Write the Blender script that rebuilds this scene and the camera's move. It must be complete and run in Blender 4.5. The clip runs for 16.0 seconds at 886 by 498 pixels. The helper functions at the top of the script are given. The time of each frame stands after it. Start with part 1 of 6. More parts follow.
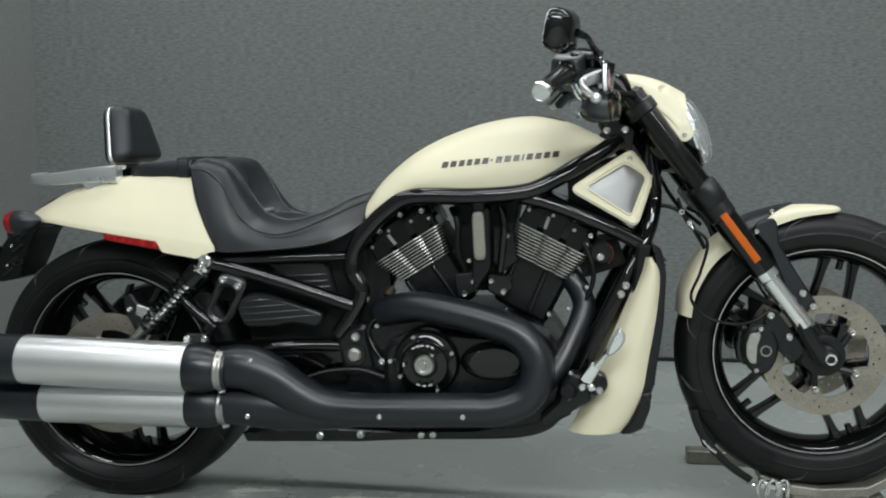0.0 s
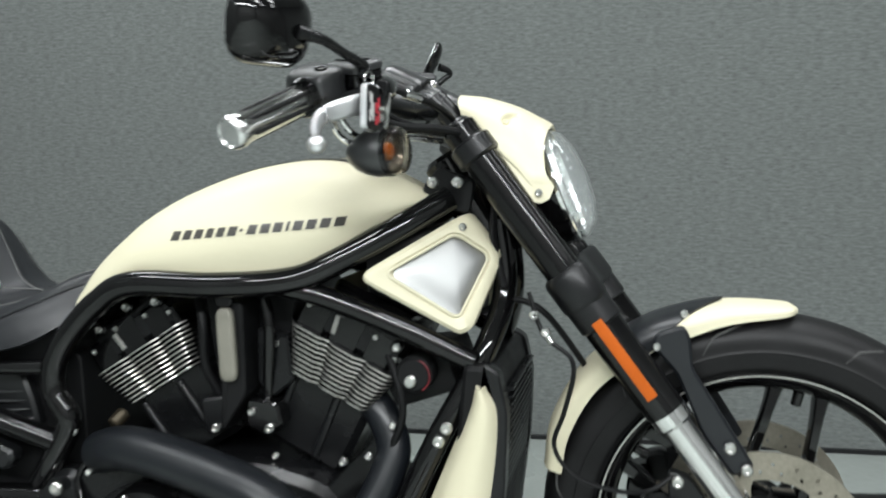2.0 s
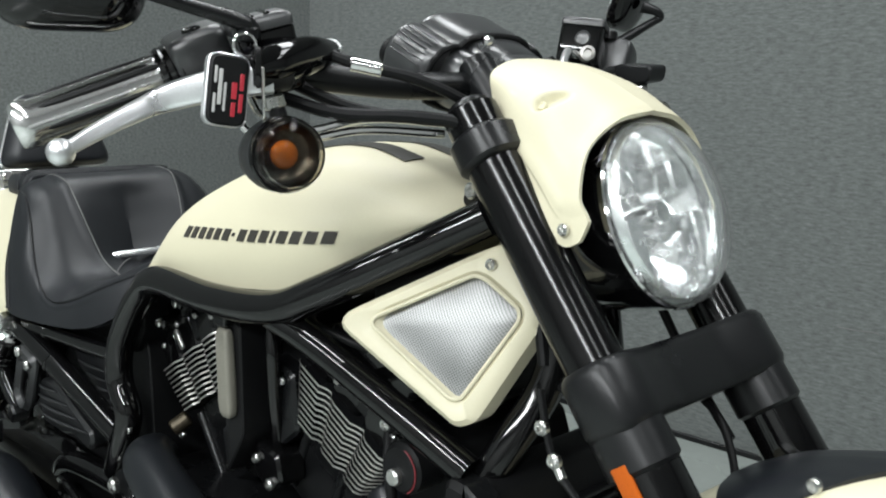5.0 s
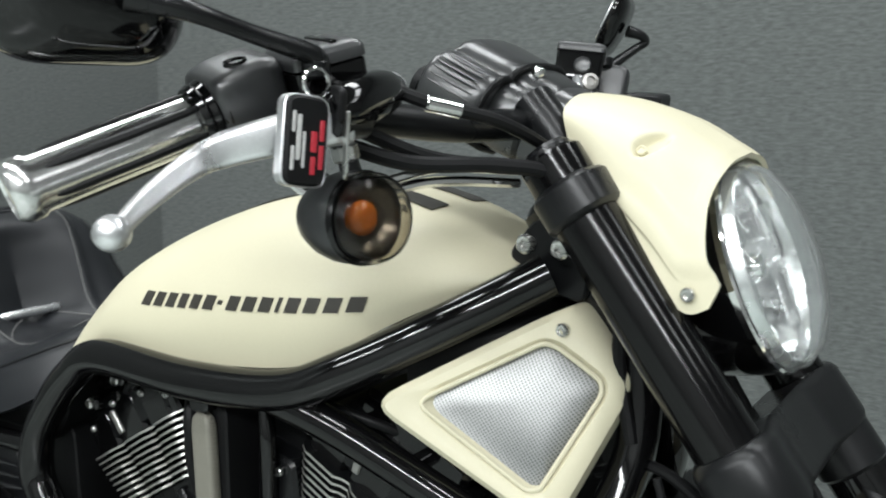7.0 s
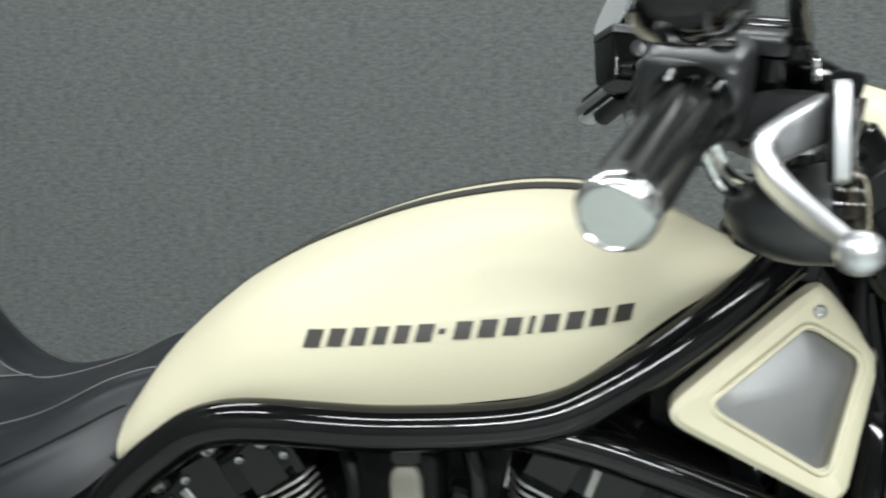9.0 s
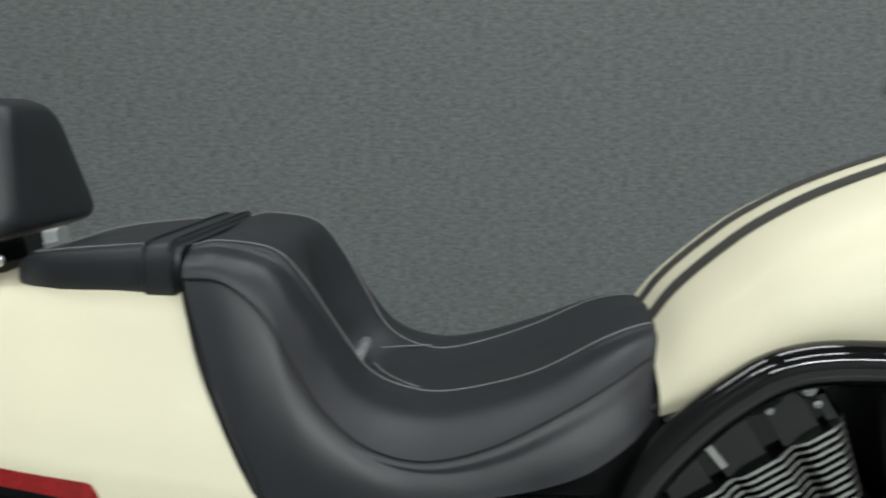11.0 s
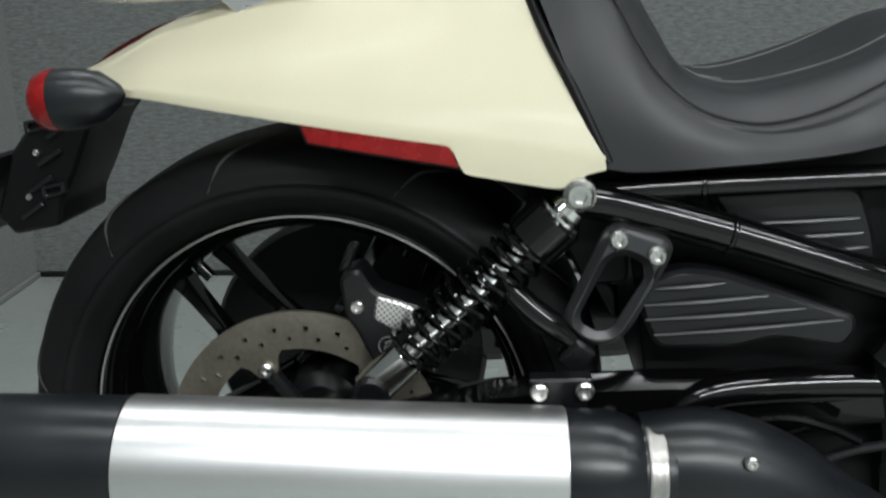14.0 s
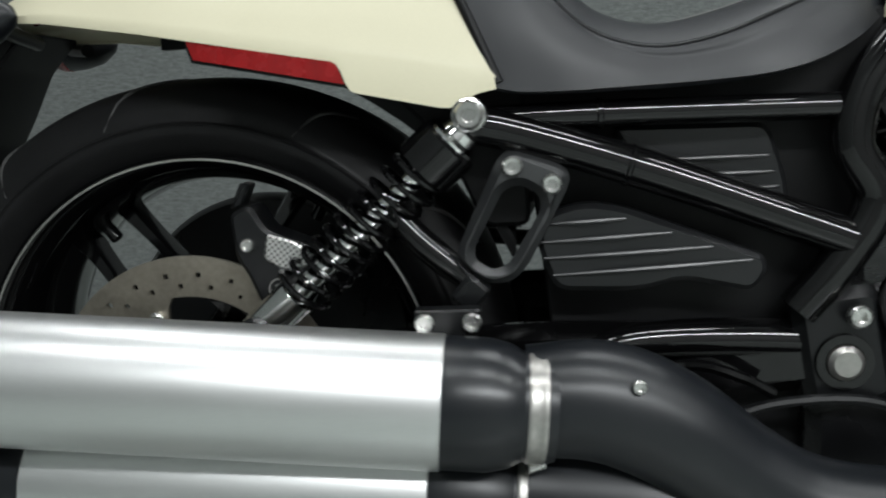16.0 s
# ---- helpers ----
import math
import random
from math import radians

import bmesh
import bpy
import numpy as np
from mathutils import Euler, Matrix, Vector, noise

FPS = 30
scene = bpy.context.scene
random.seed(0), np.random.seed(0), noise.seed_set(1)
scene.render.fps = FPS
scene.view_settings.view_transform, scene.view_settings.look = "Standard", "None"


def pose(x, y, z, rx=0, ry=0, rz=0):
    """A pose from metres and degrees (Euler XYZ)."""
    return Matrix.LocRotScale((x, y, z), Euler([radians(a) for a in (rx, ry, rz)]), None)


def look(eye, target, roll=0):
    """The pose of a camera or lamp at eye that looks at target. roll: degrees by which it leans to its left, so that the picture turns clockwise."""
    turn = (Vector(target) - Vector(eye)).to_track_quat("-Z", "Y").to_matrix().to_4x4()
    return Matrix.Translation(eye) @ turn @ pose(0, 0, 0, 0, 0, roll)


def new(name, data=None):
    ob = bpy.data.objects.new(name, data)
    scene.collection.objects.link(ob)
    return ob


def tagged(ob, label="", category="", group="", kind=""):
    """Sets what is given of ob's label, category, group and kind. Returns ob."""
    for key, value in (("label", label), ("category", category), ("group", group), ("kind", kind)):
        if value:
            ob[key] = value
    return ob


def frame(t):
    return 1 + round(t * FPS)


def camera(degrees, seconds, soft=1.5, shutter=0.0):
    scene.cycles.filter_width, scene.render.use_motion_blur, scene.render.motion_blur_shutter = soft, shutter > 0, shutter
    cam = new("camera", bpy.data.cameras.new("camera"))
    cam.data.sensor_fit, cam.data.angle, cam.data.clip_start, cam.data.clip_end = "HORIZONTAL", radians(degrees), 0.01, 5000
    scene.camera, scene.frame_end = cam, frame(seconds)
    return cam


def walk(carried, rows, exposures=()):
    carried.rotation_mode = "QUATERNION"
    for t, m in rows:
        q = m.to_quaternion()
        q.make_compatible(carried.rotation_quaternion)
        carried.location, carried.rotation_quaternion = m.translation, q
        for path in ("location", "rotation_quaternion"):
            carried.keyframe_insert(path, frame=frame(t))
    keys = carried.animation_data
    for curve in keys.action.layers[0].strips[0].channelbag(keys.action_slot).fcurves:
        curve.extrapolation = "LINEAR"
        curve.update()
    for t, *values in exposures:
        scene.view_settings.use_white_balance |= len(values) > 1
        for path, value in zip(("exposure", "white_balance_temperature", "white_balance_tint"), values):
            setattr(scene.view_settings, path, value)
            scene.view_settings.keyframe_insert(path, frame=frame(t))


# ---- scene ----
cam = camera(52.5, 16.0, soft=2.0, shutter=0.5)
PATH = [
    (0, (1.119, -2.199, 0.874), (0.826, -0.232, 0.663), 0.1),
    (0.5, (1.27, -2.057, 0.903), (0.889, -0.107, 0.677), -0.4),
    (1, (1.38, -1.859, 0.894), (0.966, 0.089, 0.709), -0.5),
    (1.5, (1.415, -1.63, 0.908), (1.047, 0.33, 0.749), 0.3),
    (2, (1.509, -1.379, 0.966), (1.062, 0.56, 0.764), 0.2),
    (2.5, (1.629, -1.171, 0.997), (0.967, 0.701, 0.763), 0.3),
    (3, (1.728, -1.034, 1.006), (0.836, 0.736, 0.735), 0.2),
    (3.5, (1.829, -0.926, 0.983), (0.682, 0.689, 0.705), 0.9),
    (6, (1.768, -0.658, 1.067), (0.345, 0.692, 0.676), 1.2),
    (6.5, (1.663, -0.692, 1.064), (0.387, 0.803, 0.694), 0.8),
    (7, (1.561, -0.741, 1.055), (0.466, 0.899, 0.722), 1.2),
    (7.5, (1.426, -0.796, 1.049), (0.62, 1.007, 0.738), 0.3),
    (8, (1.316, -0.817, 1.054), (0.721, 1.063, 0.722), -0.2),
    (10.5, (0.590, -0.911, 1.006), (0.526, 1.057, 0.657), 0.9),
    (11, (0.485, -0.920, 0.982), (0.357, 1.049, 0.681), 0.4),
    (11.5, (0.322, -0.922, 1.0), (0.292, 1.047, 0.654), 0.6),
    (12, (0.236, -0.913, 0.989), (0.18, 1.054, 0.629), 0.1),
    (12.5, (0.206, -0.939, 0.986), (0.094, 1.013, 0.566), -0.8),
    (13, (0.211, -0.979, 0.951), (0.04, 0.953, 0.461), -1.1),
    (13.5, (0.195, -1.004, 0.903), (0.052, 0.9, 0.307), -0.8),
    (14, (0.199, -1.022, 0.798), (0.044, 0.897, 0.257), -0.4),
    (14.5, (0.201, -1.011, 0.732), (0.048, 0.917, 0.222), -0.3),
    (15, (0.228, -1.009, 0.652), (0.034, 0.947, 0.282), 0.2),
    (15.5, (0.246, -1.006, 0.628), (0.082, 0.961, 0.309), 0.7),
    (16, (0.316, -1.009, 0.628), (0.123, 0.958, 0.32), 0.7),
]
EXPOSURES = [(0, -0.02), (1, 0.17), (1.5, 0.31), (2, 0.40), (3.5, 0.38), (6, 0.20), (7.5, 0.22), (8.2, 0.22), (10.5, 0.05), (11, -0.04), (11.5, -0.03), (12, 0.02), (12.5, 0.13), (13.5, 0.10), (14.5, -0.18), (16, -0.07)]
walk(cam, [(t, look(eye, target, roll)) for t, eye, target, roll in PATH], EXPOSURES)

# ---- world and light ----
world = bpy.data.worlds.new("world")
scene.world = world
world.use_nodes = True
world.node_tree.nodes["Background"].inputs[0].default_value = (0.75, 0.8, 0.8, 1)
world.node_tree.nodes["Background"].inputs[1].default_value = 0.12


def area_lamp(name, x, y, z, sx, sy, watts, colour=(0.962, 1.0, 1.015)):
    data = bpy.data.lights.new(name, "AREA")
    data.shape, data.size, data.size_y, data.energy, data.color = "RECTANGLE", sx, sy, watts, colour
    ob = new(name, data)
    ob.matrix_basis = pose(x, y, z)
    return ob


for lamp_y, watts, broad, places in ((-3.4, 72, 0.34, (0.0, 1.2, 2.4, 3.6)), (-1.15, 18.5, 0.17, (-0.75, 0.75, 2.25, 3.75)), (0.62, 16, 0.40, (-0.75, 0.75, 2.25, 3.75))):
    for lamp_x in places:
        area_lamp("ceiling_tube_lamp", lamp_x, lamp_y, 2.9, 1.15, broad, watts * (0.6 if lamp_x == 0 else 0.52 if lamp_x > 3.7 else 0.94 if lamp_x > 2 else 1.0))


# ---- materials ----
def material(name, base, rough=0.5, metal=0.0, vary=0.12, scale=9.0, fine=160.0, bump=0.0, coat=0.0, stretch=(1, 1, 1), rough_vary=0.08, **more):
    m = bpy.data.materials.new(name)
    m.use_nodes = True
    nt = m.node_tree
    b = nt.nodes["Principled BSDF"]
    tc = nt.nodes.new("ShaderNodeTexCoord")
    mp = nt.nodes.new("ShaderNodeMapping")
    mp.inputs["Scale"].default_value = stretch
    nt.links.new(tc.outputs["Object"], mp.inputs[0])
    big, small = nt.nodes.new("ShaderNodeTexNoise"), nt.nodes.new("ShaderNodeTexNoise")
    big.inputs["Scale"].default_value, big.inputs["Detail"].default_value = scale, 5
    small.inputs["Scale"].default_value, small.inputs["Detail"].default_value = fine, 3
    for n in (big, small):
        nt.links.new(mp.outputs[0], n.inputs["Vector"])
    mix = nt.nodes.new("ShaderNodeMix")
    mix.data_type = "FLOAT"
    mix.inputs[0].default_value = 0.45
    nt.links.new(big.outputs[0], mix.inputs[2])
    nt.links.new(small.outputs[0], mix.inputs[3])
    ramp = nt.nodes.new("ShaderNodeMapRange")
    ramp.inputs[1].default_value, ramp.inputs[2].default_value = 0.3, 0.7
    ramp.inputs[3].default_value, ramp.inputs[4].default_value = 1 - vary, 1 + vary
    nt.links.new(mix.outputs[0], ramp.inputs[0])
    sc = nt.nodes.new("ShaderNodeVectorMath")
    sc.operation = "SCALE"
    sc.inputs[0].default_value = base[:3]
    nt.links.new(ramp.outputs[0], sc.inputs["Scale"])
    nt.links.new(sc.outputs[0], b.inputs["Base Color"])
    rr = nt.nodes.new("ShaderNodeMapRange")
    rr.inputs[1].default_value, rr.inputs[2].default_value = 0.3, 0.7
    rr.inputs[3].default_value, rr.inputs[4].default_value = max(0.02, rough - rough_vary), min(1, rough + rough_vary)
    nt.links.new(big.outputs[0], rr.inputs[0])
    nt.links.new(rr.outputs[0], b.inputs["Roughness"])
    b.inputs["Metallic"].default_value = metal
    b.inputs["Coat Weight"].default_value = coat
    b.inputs["Coat Roughness"].default_value = 0.12
    if bump:
        bp = nt.nodes.new("ShaderNodeBump")
        bp.inputs["Strength"].default_value, bp.inputs["Distance"].default_value = bump, 0.002
        nt.links.new(small.outputs[0], bp.inputs["Height"])
        nt.links.new(bp.outputs[0], b.inputs["Normal"])
    for key, value in more.items():
        b.inputs[key.replace("_", " ")].default_value = value
    return m


def glass(name, colour, rough=0.03):
    m = bpy.data.materials.new(name)
    m.use_nodes = True
    b = m.node_tree.nodes["Principled BSDF"]
    b.inputs["Base Color"].default_value = (*colour, 1)
    b.inputs["Roughness"].default_value = rough
    b.inputs["Transmission Weight"].default_value = 1.0
    b.inputs["IOR"].default_value = 1.3
    return m


CREAM = material("cream_satin_paint", (0.63, 0.592, 0.432), 0.52, vary=0.03, scale=5, fine=500, coat=0.06, rough_vary=0.04)
GLOSS = material("gloss_black_paint", (0.0028, 0.0028, 0.003), 0.075, vary=0.2, coat=0.0, Specular_IOR_Level=0.5, rough_vary=0.015)
SATIN = material("satin_black_metal", (0.0062, 0.0066, 0.0072), 0.30, Specular_IOR_Level=0.36, vary=0.25, fine=400, bump=0.05)
EXHAUST = material("matte_black_heat_paint", (0.0066, 0.0080, 0.0102), 0.36, vary=0.15, fine=500, bump=0.03, Specular_IOR_Level=0.50)
PLASTIC = material("black_plastic", (0.0060, 0.0062, 0.0066), 0.45, Specular_IOR_Level=0.2, vary=0.25, fine=900, bump=0.15)
RUBBER = material("tyre_rubber", (0.0070, 0.0070, 0.0074), 0.46, Specular_IOR_Level=0.24, vary=0.3, scale=14, fine=220, bump=0.1)
TREAD = material("dusty_tread_groove", (0.040, 0.040, 0.039), 0.6, vary=0.2)
LEATHER = material("black_vinyl", (0.0100, 0.0112, 0.0134), 0.44, Specular_IOR_Level=0.42, vary=0.15, scale=7, fine=1500, bump=0.07)
CHROME = material("chrome", (0.86, 0.86, 0.85), 0.08, metal=1.0, vary=0.05, rough_vary=0.04)
GRIPCHROME = material("worn_chrome", (0.84, 0.84, 0.83), 0.19, metal=1.0, vary=0.05, rough_vary=0.05)
STEEL = material("bolt_steel", (0.62, 0.62, 0.60), 0.25, metal=1.0, vary=0.12)
BRUSHED = material("brushed_aluminium", (0.72, 0.725, 0.72), 0.38, metal=1.0, vary=0.025, scale=4, fine=60, stretch=(1, 10, 10), rough_vary=0.02)
CAST = material("silver_cast_aluminium", (0.80, 0.81, 0.82), 0.30, metal=0.9, vary=0.08, fine=700, bump=0.05)
FINEDGE = material("machined_fin", (0.56, 0.55, 0.52), 0.36, metal=0.9, vary=0.12)
DISC = material("brake_disc_steel", (0.31, 0.285, 0.235), 0.42, metal=0.85, vary=0.2, scale=20)
STRIPE = material("tank_stripe", (0.035, 0.032, 0.026), 0.42, vary=0.1, coat=0.1)
ORANGE = material("amber_reflector", (0.42, 0.082, 0.003), 0.35, vary=0.2, fine=700, bump=0.06, coat=0.05, Specular_IOR_Level=0.3)
RED = material("red_reflector", (0.24, 0.004, 0.005), 0.25, vary=0.3, scale=60, fine=1500, bump=0.02, coat=0.15)
FORKBLACK = material("black_fork_lacquer", (0.0028, 0.0028, 0.003), 0.15, vary=0.2, Specular_IOR_Level=0.32, rough_vary=0.02)
TAILRED = material("dark_tail_lens", (0.075, 0.010, 0.008), 0.16, vary=0.3, scale=60)
HOUSING = material("satin_switch_plastic", (0.020, 0.021, 0.022), 0.36, Specular_IOR_Level=0.85, vary=0.15, fine=800, bump=0.05)
ENGINE = material("black_engine_paint", (0.0048, 0.0050, 0.0055), 0.28, Specular_IOR_Level=0.35, vary=0.3, fine=300, bump=0.05)
PANEL = material("grey_black_moulding", (0.0082, 0.0088, 0.0096), 0.33, Specular_IOR_Level=0.50, vary=0.15, fine=700, bump=0.06)
PANELGLOSS = material("gloss_grey_black_shell", (0.024, 0.025, 0.026), 0.30, Specular_IOR_Level=1.0, vary=0.1, fine=700, rough_vary=0.03)
BRASS = material("heated_flange_steel", (0.075, 0.062, 0.042), 0.45, metal=0.7, vary=0.3, scale=40)
STITCH = material("grey_stitching", (0.15, 0.15, 0.145), 0.6, vary=0.3, fine=900)
FLOORMAT = material("painted_concrete", (0.315, 0.345, 0.325), 0.24, vary=0.07, scale=2.2, fine=40, rough_vary=0.12, bump=0.02)
CEILMAT = material("grey_ceiling", (0.22, 0.225, 0.22), 0.85, vary=0.08)
WHITEWALL = material("grey_wall_paint", (0.20, 0.205, 0.20), 0.7, vary=0.05, scale=1.5)
LIFTMAT = material("worn_grey_deck_paint", (0.23, 0.25, 0.235), 0.26, vary=0.15, scale=5, fine=60, rough_vary=0.15)
RUSTY = material("worn_steel", (0.27, 0.26, 0.22), 0.5, metal=0.7, vary=0.35, scale=12)
CLEAR = glass("clear_lens", (0.96, 0.985, 0.98), 0.04)
CLEAR.node_tree.nodes["Principled BSDF"].inputs["Transmission Weight"].default_value = 0.965
SMOKE = glass("smoked_lens", (0.72, 0.68, 0.62), 0.04)
REFLECTOR = material("lamp_reflector", (0.93, 0.94, 0.95), 0.30, metal=0.75, vary=0.03)
SMOKEBOWL = material("dim_lamp_bowl", (0.085, 0.075, 0.062), 0.2, metal=1.0, vary=0.1)
AMBER = material("amber_bulb", (0.18, 0.046, 0.003), 0.10, vary=0.3, scale=90, fine=500, Specular_IOR_Level=0.7)
LAMPSILVER = material("lamp_silver", (0.74, 0.75, 0.75), 0.24, metal=1.0, vary=0.05, scale=60, rough_vary=0.06)
FOBRED = material("red_print", (0.42, 0.025, 0.04), 0.4)
MARKRED = material("faded_red_mark", (0.16, 0.012, 0.018), 0.4)
CAPSTEEL = material("turned_grey_steel", (0.42, 0.41, 0.39), 0.36, metal=0.9, vary=0.2, scale=30)
FOBWHITE = material("dull_white_mark", (0.48, 0.48, 0.47), 0.4)


def carpet_wall():
    m = material("grey_carpet_wall", (0.132, 0.144, 0.139), 0.95, Sheen_Weight=0.35, Sheen_Roughness=0.5, vary=0.07, scale=1.3, fine=14, stretch=(0.5, 1, 1.2))
    nt = m.node_tree
    b = nt.nodes["Principled BSDF"]
    tc = nt.nodes.new("ShaderNodeTexCoord")
    mp = nt.nodes.new("ShaderNodeMapping")
    mp.inputs["Scale"].default_value = (0.38, 1, 1.45)
    n = nt.nodes.new("ShaderNodeTexNoise")
    n.inputs["Scale"].default_value, n.inputs["Detail"].default_value, n.inputs["Roughness"].default_value = 92, 6, 0.82
    nt.links.new(tc.outputs["Object"], mp.inputs[0])
    nt.links.new(mp.outputs[0], n.inputs["Vector"])
    r = nt.nodes.new("ShaderNodeMapRange")
    r.inputs[1].default_value, r.inputs[2].default_value, r.inputs[3].default_value, r.inputs[4].default_value = 0.30, 0.70, 0.46, 1.54
    nt.links.new(n.outputs[0], r.inputs[0])
    s = nt.nodes.new("ShaderNodeVectorMath")
    s.operation = "SCALE"
    old = b.inputs["Base Color"].links[0].from_socket
    nt.links.new(old, s.inputs[0])
    nt.links.new(r.outputs[0], s.inputs["Scale"])
    nt.links.new(s.outputs[0], b.inputs["Base Color"])
    bp = nt.nodes.new("ShaderNodeBump")
    bp.inputs["Strength"].default_value, bp.inputs["Distance"].default_value = 0.12, 0.003
    nt.links.new(n.outputs[0], bp.inputs["Height"])
    nt.links.new(bp.outputs[0], b.inputs["Normal"])
    return m


CARPET = carpet_wall()


def mesh_grille(name="perforated_silver", base=(0.42, 0.425, 0.42), rough=0.46, metal=0.9, holes=400, low=0.42):
    """Perforated sheet: rows of small dark holes."""
    m = material(name, base, rough, metal=metal, vary=0.05)
    nt = m.node_tree
    b = nt.nodes["Principled BSDF"]
    tc = nt.nodes.new("ShaderNodeTexCoord")
    v = nt.nodes.new("ShaderNodeTexVoronoi")
    v.inputs["Scale"].default_value, v.inputs["Randomness"].default_value = holes, 0.0
    mp = nt.nodes.new("ShaderNodeMapping")
    v.voronoi_dimensions = "2D"
    mp.inputs["Rotation"].default_value = (radians(90), 0, radians(34))
    nt.links.new(tc.outputs["Object"], mp.inputs[0])
    nt.links.new(mp.outputs[0], v.inputs["Vector"])
    r = nt.nodes.new("ShaderNodeMapRange")
    r.inputs[1].default_value, r.inputs[2].default_value, r.inputs[3].default_value, r.inputs[4].default_value = 0.24, 0.40, low, 1.0
    nt.links.new(v.outputs["Distance"], r.inputs[0])
    s = nt.nodes.new("ShaderNodeVectorMath")
    s.operation = "SCALE"
    nt.links.new(b.inputs["Base Color"].links[0].from_socket, s.inputs[0])
    nt.links.new(r.outputs[0], s.inputs["Scale"])
    nt.links.new(s.outputs[0], b.inputs["Base Color"])
    return m


GRILLE = mesh_grille()
PIERCED = mesh_grille("pierced_bright_plate", (0.66, 0.66, 0.64), 0.34, 0.9, 230, 0.3)
DUCTMESH = mesh_grille("grey_breather_mesh", (0.25, 0.24, 0.20), 0.5, 0.2, 700, 0.5)


# ---- mesh helpers ----
def cr(pts, n):
    """A smooth curve through points."""
    p = np.asarray(pts, float)
    if len(p) < 3:
        return np.array([p[0] + (p[-1] - p[0]) * i / n for i in range(n + 1)])
    q = np.concatenate([[2 * p[0] - p[1]], p, [2 * p[-1] - p[-2]]])
    out = []
    for i in range(1, len(q) - 2):
        for k in range(n):
            t = k / n
            a, b, c, d = q[i - 1], q[i], q[i + 1], q[i + 2]
            out.append(0.5 * (2 * b + (c - a) * t + (2 * a - 5 * b + 4 * c - d) * t * t + (3 * b - a - 3 * c + d) * t ** 3))
    out.append(p[-1])
    return np.array(out)


def grid_faces(bm, rows, wrap=False):
    for r0, r1 in zip(rows, rows[1:]):
        m = len(r0)
        for j in range(m if wrap else m - 1):
            k = (j + 1) % m
            try:
                bm.faces.new((r0[j], r0[k], r1[k], r1[j]))
            except ValueError:
                pass


def loft(bm, rings, caps=True):
    rows = [[bm.verts.new(tuple(p)) for p in ring] for ring in rings]
    grid_faces(bm, rows, True)
    if caps:
        bm.faces.new(rows[0][::-1])
        bm.faces.new(rows[-1])
    return bm


def sweep(bm, path, section, scales=None):
    """Carries a 2D section (sideways, up) along a path."""
    path = np.asarray(path, float)
    rings = []
    normal = None
    for i, p in enumerate(path):
        d = path[min(i + 1, len(path) - 1)] - path[max(i - 1, 0)]
        d = d / (np.linalg.norm(d) + 1e-9)
        if normal is None:
            ref = np.array([0, 0, 1.0]) if abs(d[2]) < 0.9 else np.array([0, 1.0, 0])
            normal = ref
        normal = normal - d * (normal @ d)
        normal = normal / np.linalg.norm(normal)
        side = np.cross(d, normal)
        s = 1 if scales is None else scales[i]
        rings.append([p + s * (a * side + b * normal) for a, b in section])
    return loft(bm, rings)


def circle(r, n=14, squash=1.0):
    return [(r * math.cos(2 * math.pi * k / n), squash * r * math.sin(2 * math.pi * k / n)) for k in range(n)]


def tube(pts, r, n=8, seg=14, bm=None, smooth=True):
    bm = bm or bmesh.new()
    path = cr(pts, n) if smooth else np.asarray(pts, float)
    if isinstance(r, (list, tuple)):
        rr = cr([[v] for v in r], n)[:, 0]
        return sweep(bm, path, circle(1.0, seg), rr)
    return sweep(bm, path, circle(r, seg))


def lathe(profile, origin, axis, seg=40, bm=None, closed=False):
    """Turns (radius, along) pairs round an axis."""
    bm = bm or bmesh.new()
    d = Vector(axis).normalized()
    u = d.orthogonal().normalized()
    w = d.cross(u)
    o = Vector(origin)
    rows = []
    for r, a in profile:
        rows.append([bm.verts.new(o + d * a + (u * math.cos(2 * math.pi * k / seg) + w * math.sin(2 * math.pi * k / seg)) * max(r, 1e-5)) for k in range(seg)])
    if closed:
        rows.append(rows[0])
    grid_faces(bm, rows, True)
    return bm


def rod(p0, p1, r, seg=16, bm=None, b=None):
    """A turned bar with eased ends."""
    p0, p1 = Vector(p0), Vector(p1)
    h = (p1 - p0).length
    b = min(r * 0.2, h * 0.3) if b is None else b
    return lathe([(0, 0), (r - b, 0), (r, b), (r, h - b), (r - b, h), (0, h)], p0, p1 - p0, seg, bm)


def rounded(outline, r, k=4):
    """Rounds the corners of an outline of (x, z)."""
    out = []
    n = len(outline)
    for i in range(n):
        p, a, c = (np.array(outline[j % n], float) for j in (i, i - 1, i + 1))
        u, v = a - p, c - p
        lu, lv = np.linalg.norm(u), np.linalg.norm(v)
        e = min(r, 0.45 * lu, 0.45 * lv)
        s, t = p + u / lu * e, p + v / lv * e
        for j in range(k + 1):
            f = j / k
            out.append((1 - f) ** 2 * s + 2 * f * (1 - f) * p + f * f * t)
    return np.array(out)


def inset(poly, b):
    """Moves an outline inwards by b."""
    n = len(poly)
    area = sum(poly[i][0] * poly[(i + 1) % n][1] - poly[(i + 1) % n][0] * poly[i][1] for i in range(n))
    sgn = 1 if area > 0 else -1
    out = []
    for i in range(n):
        d = poly[(i + 1) % n] - poly[i - 1]
        d = d / (np.linalg.norm(d) + 1e-9)
        out.append(poly[i] + sgn * b * np.array([-d[1], d[0]]))
    return np.array(out)


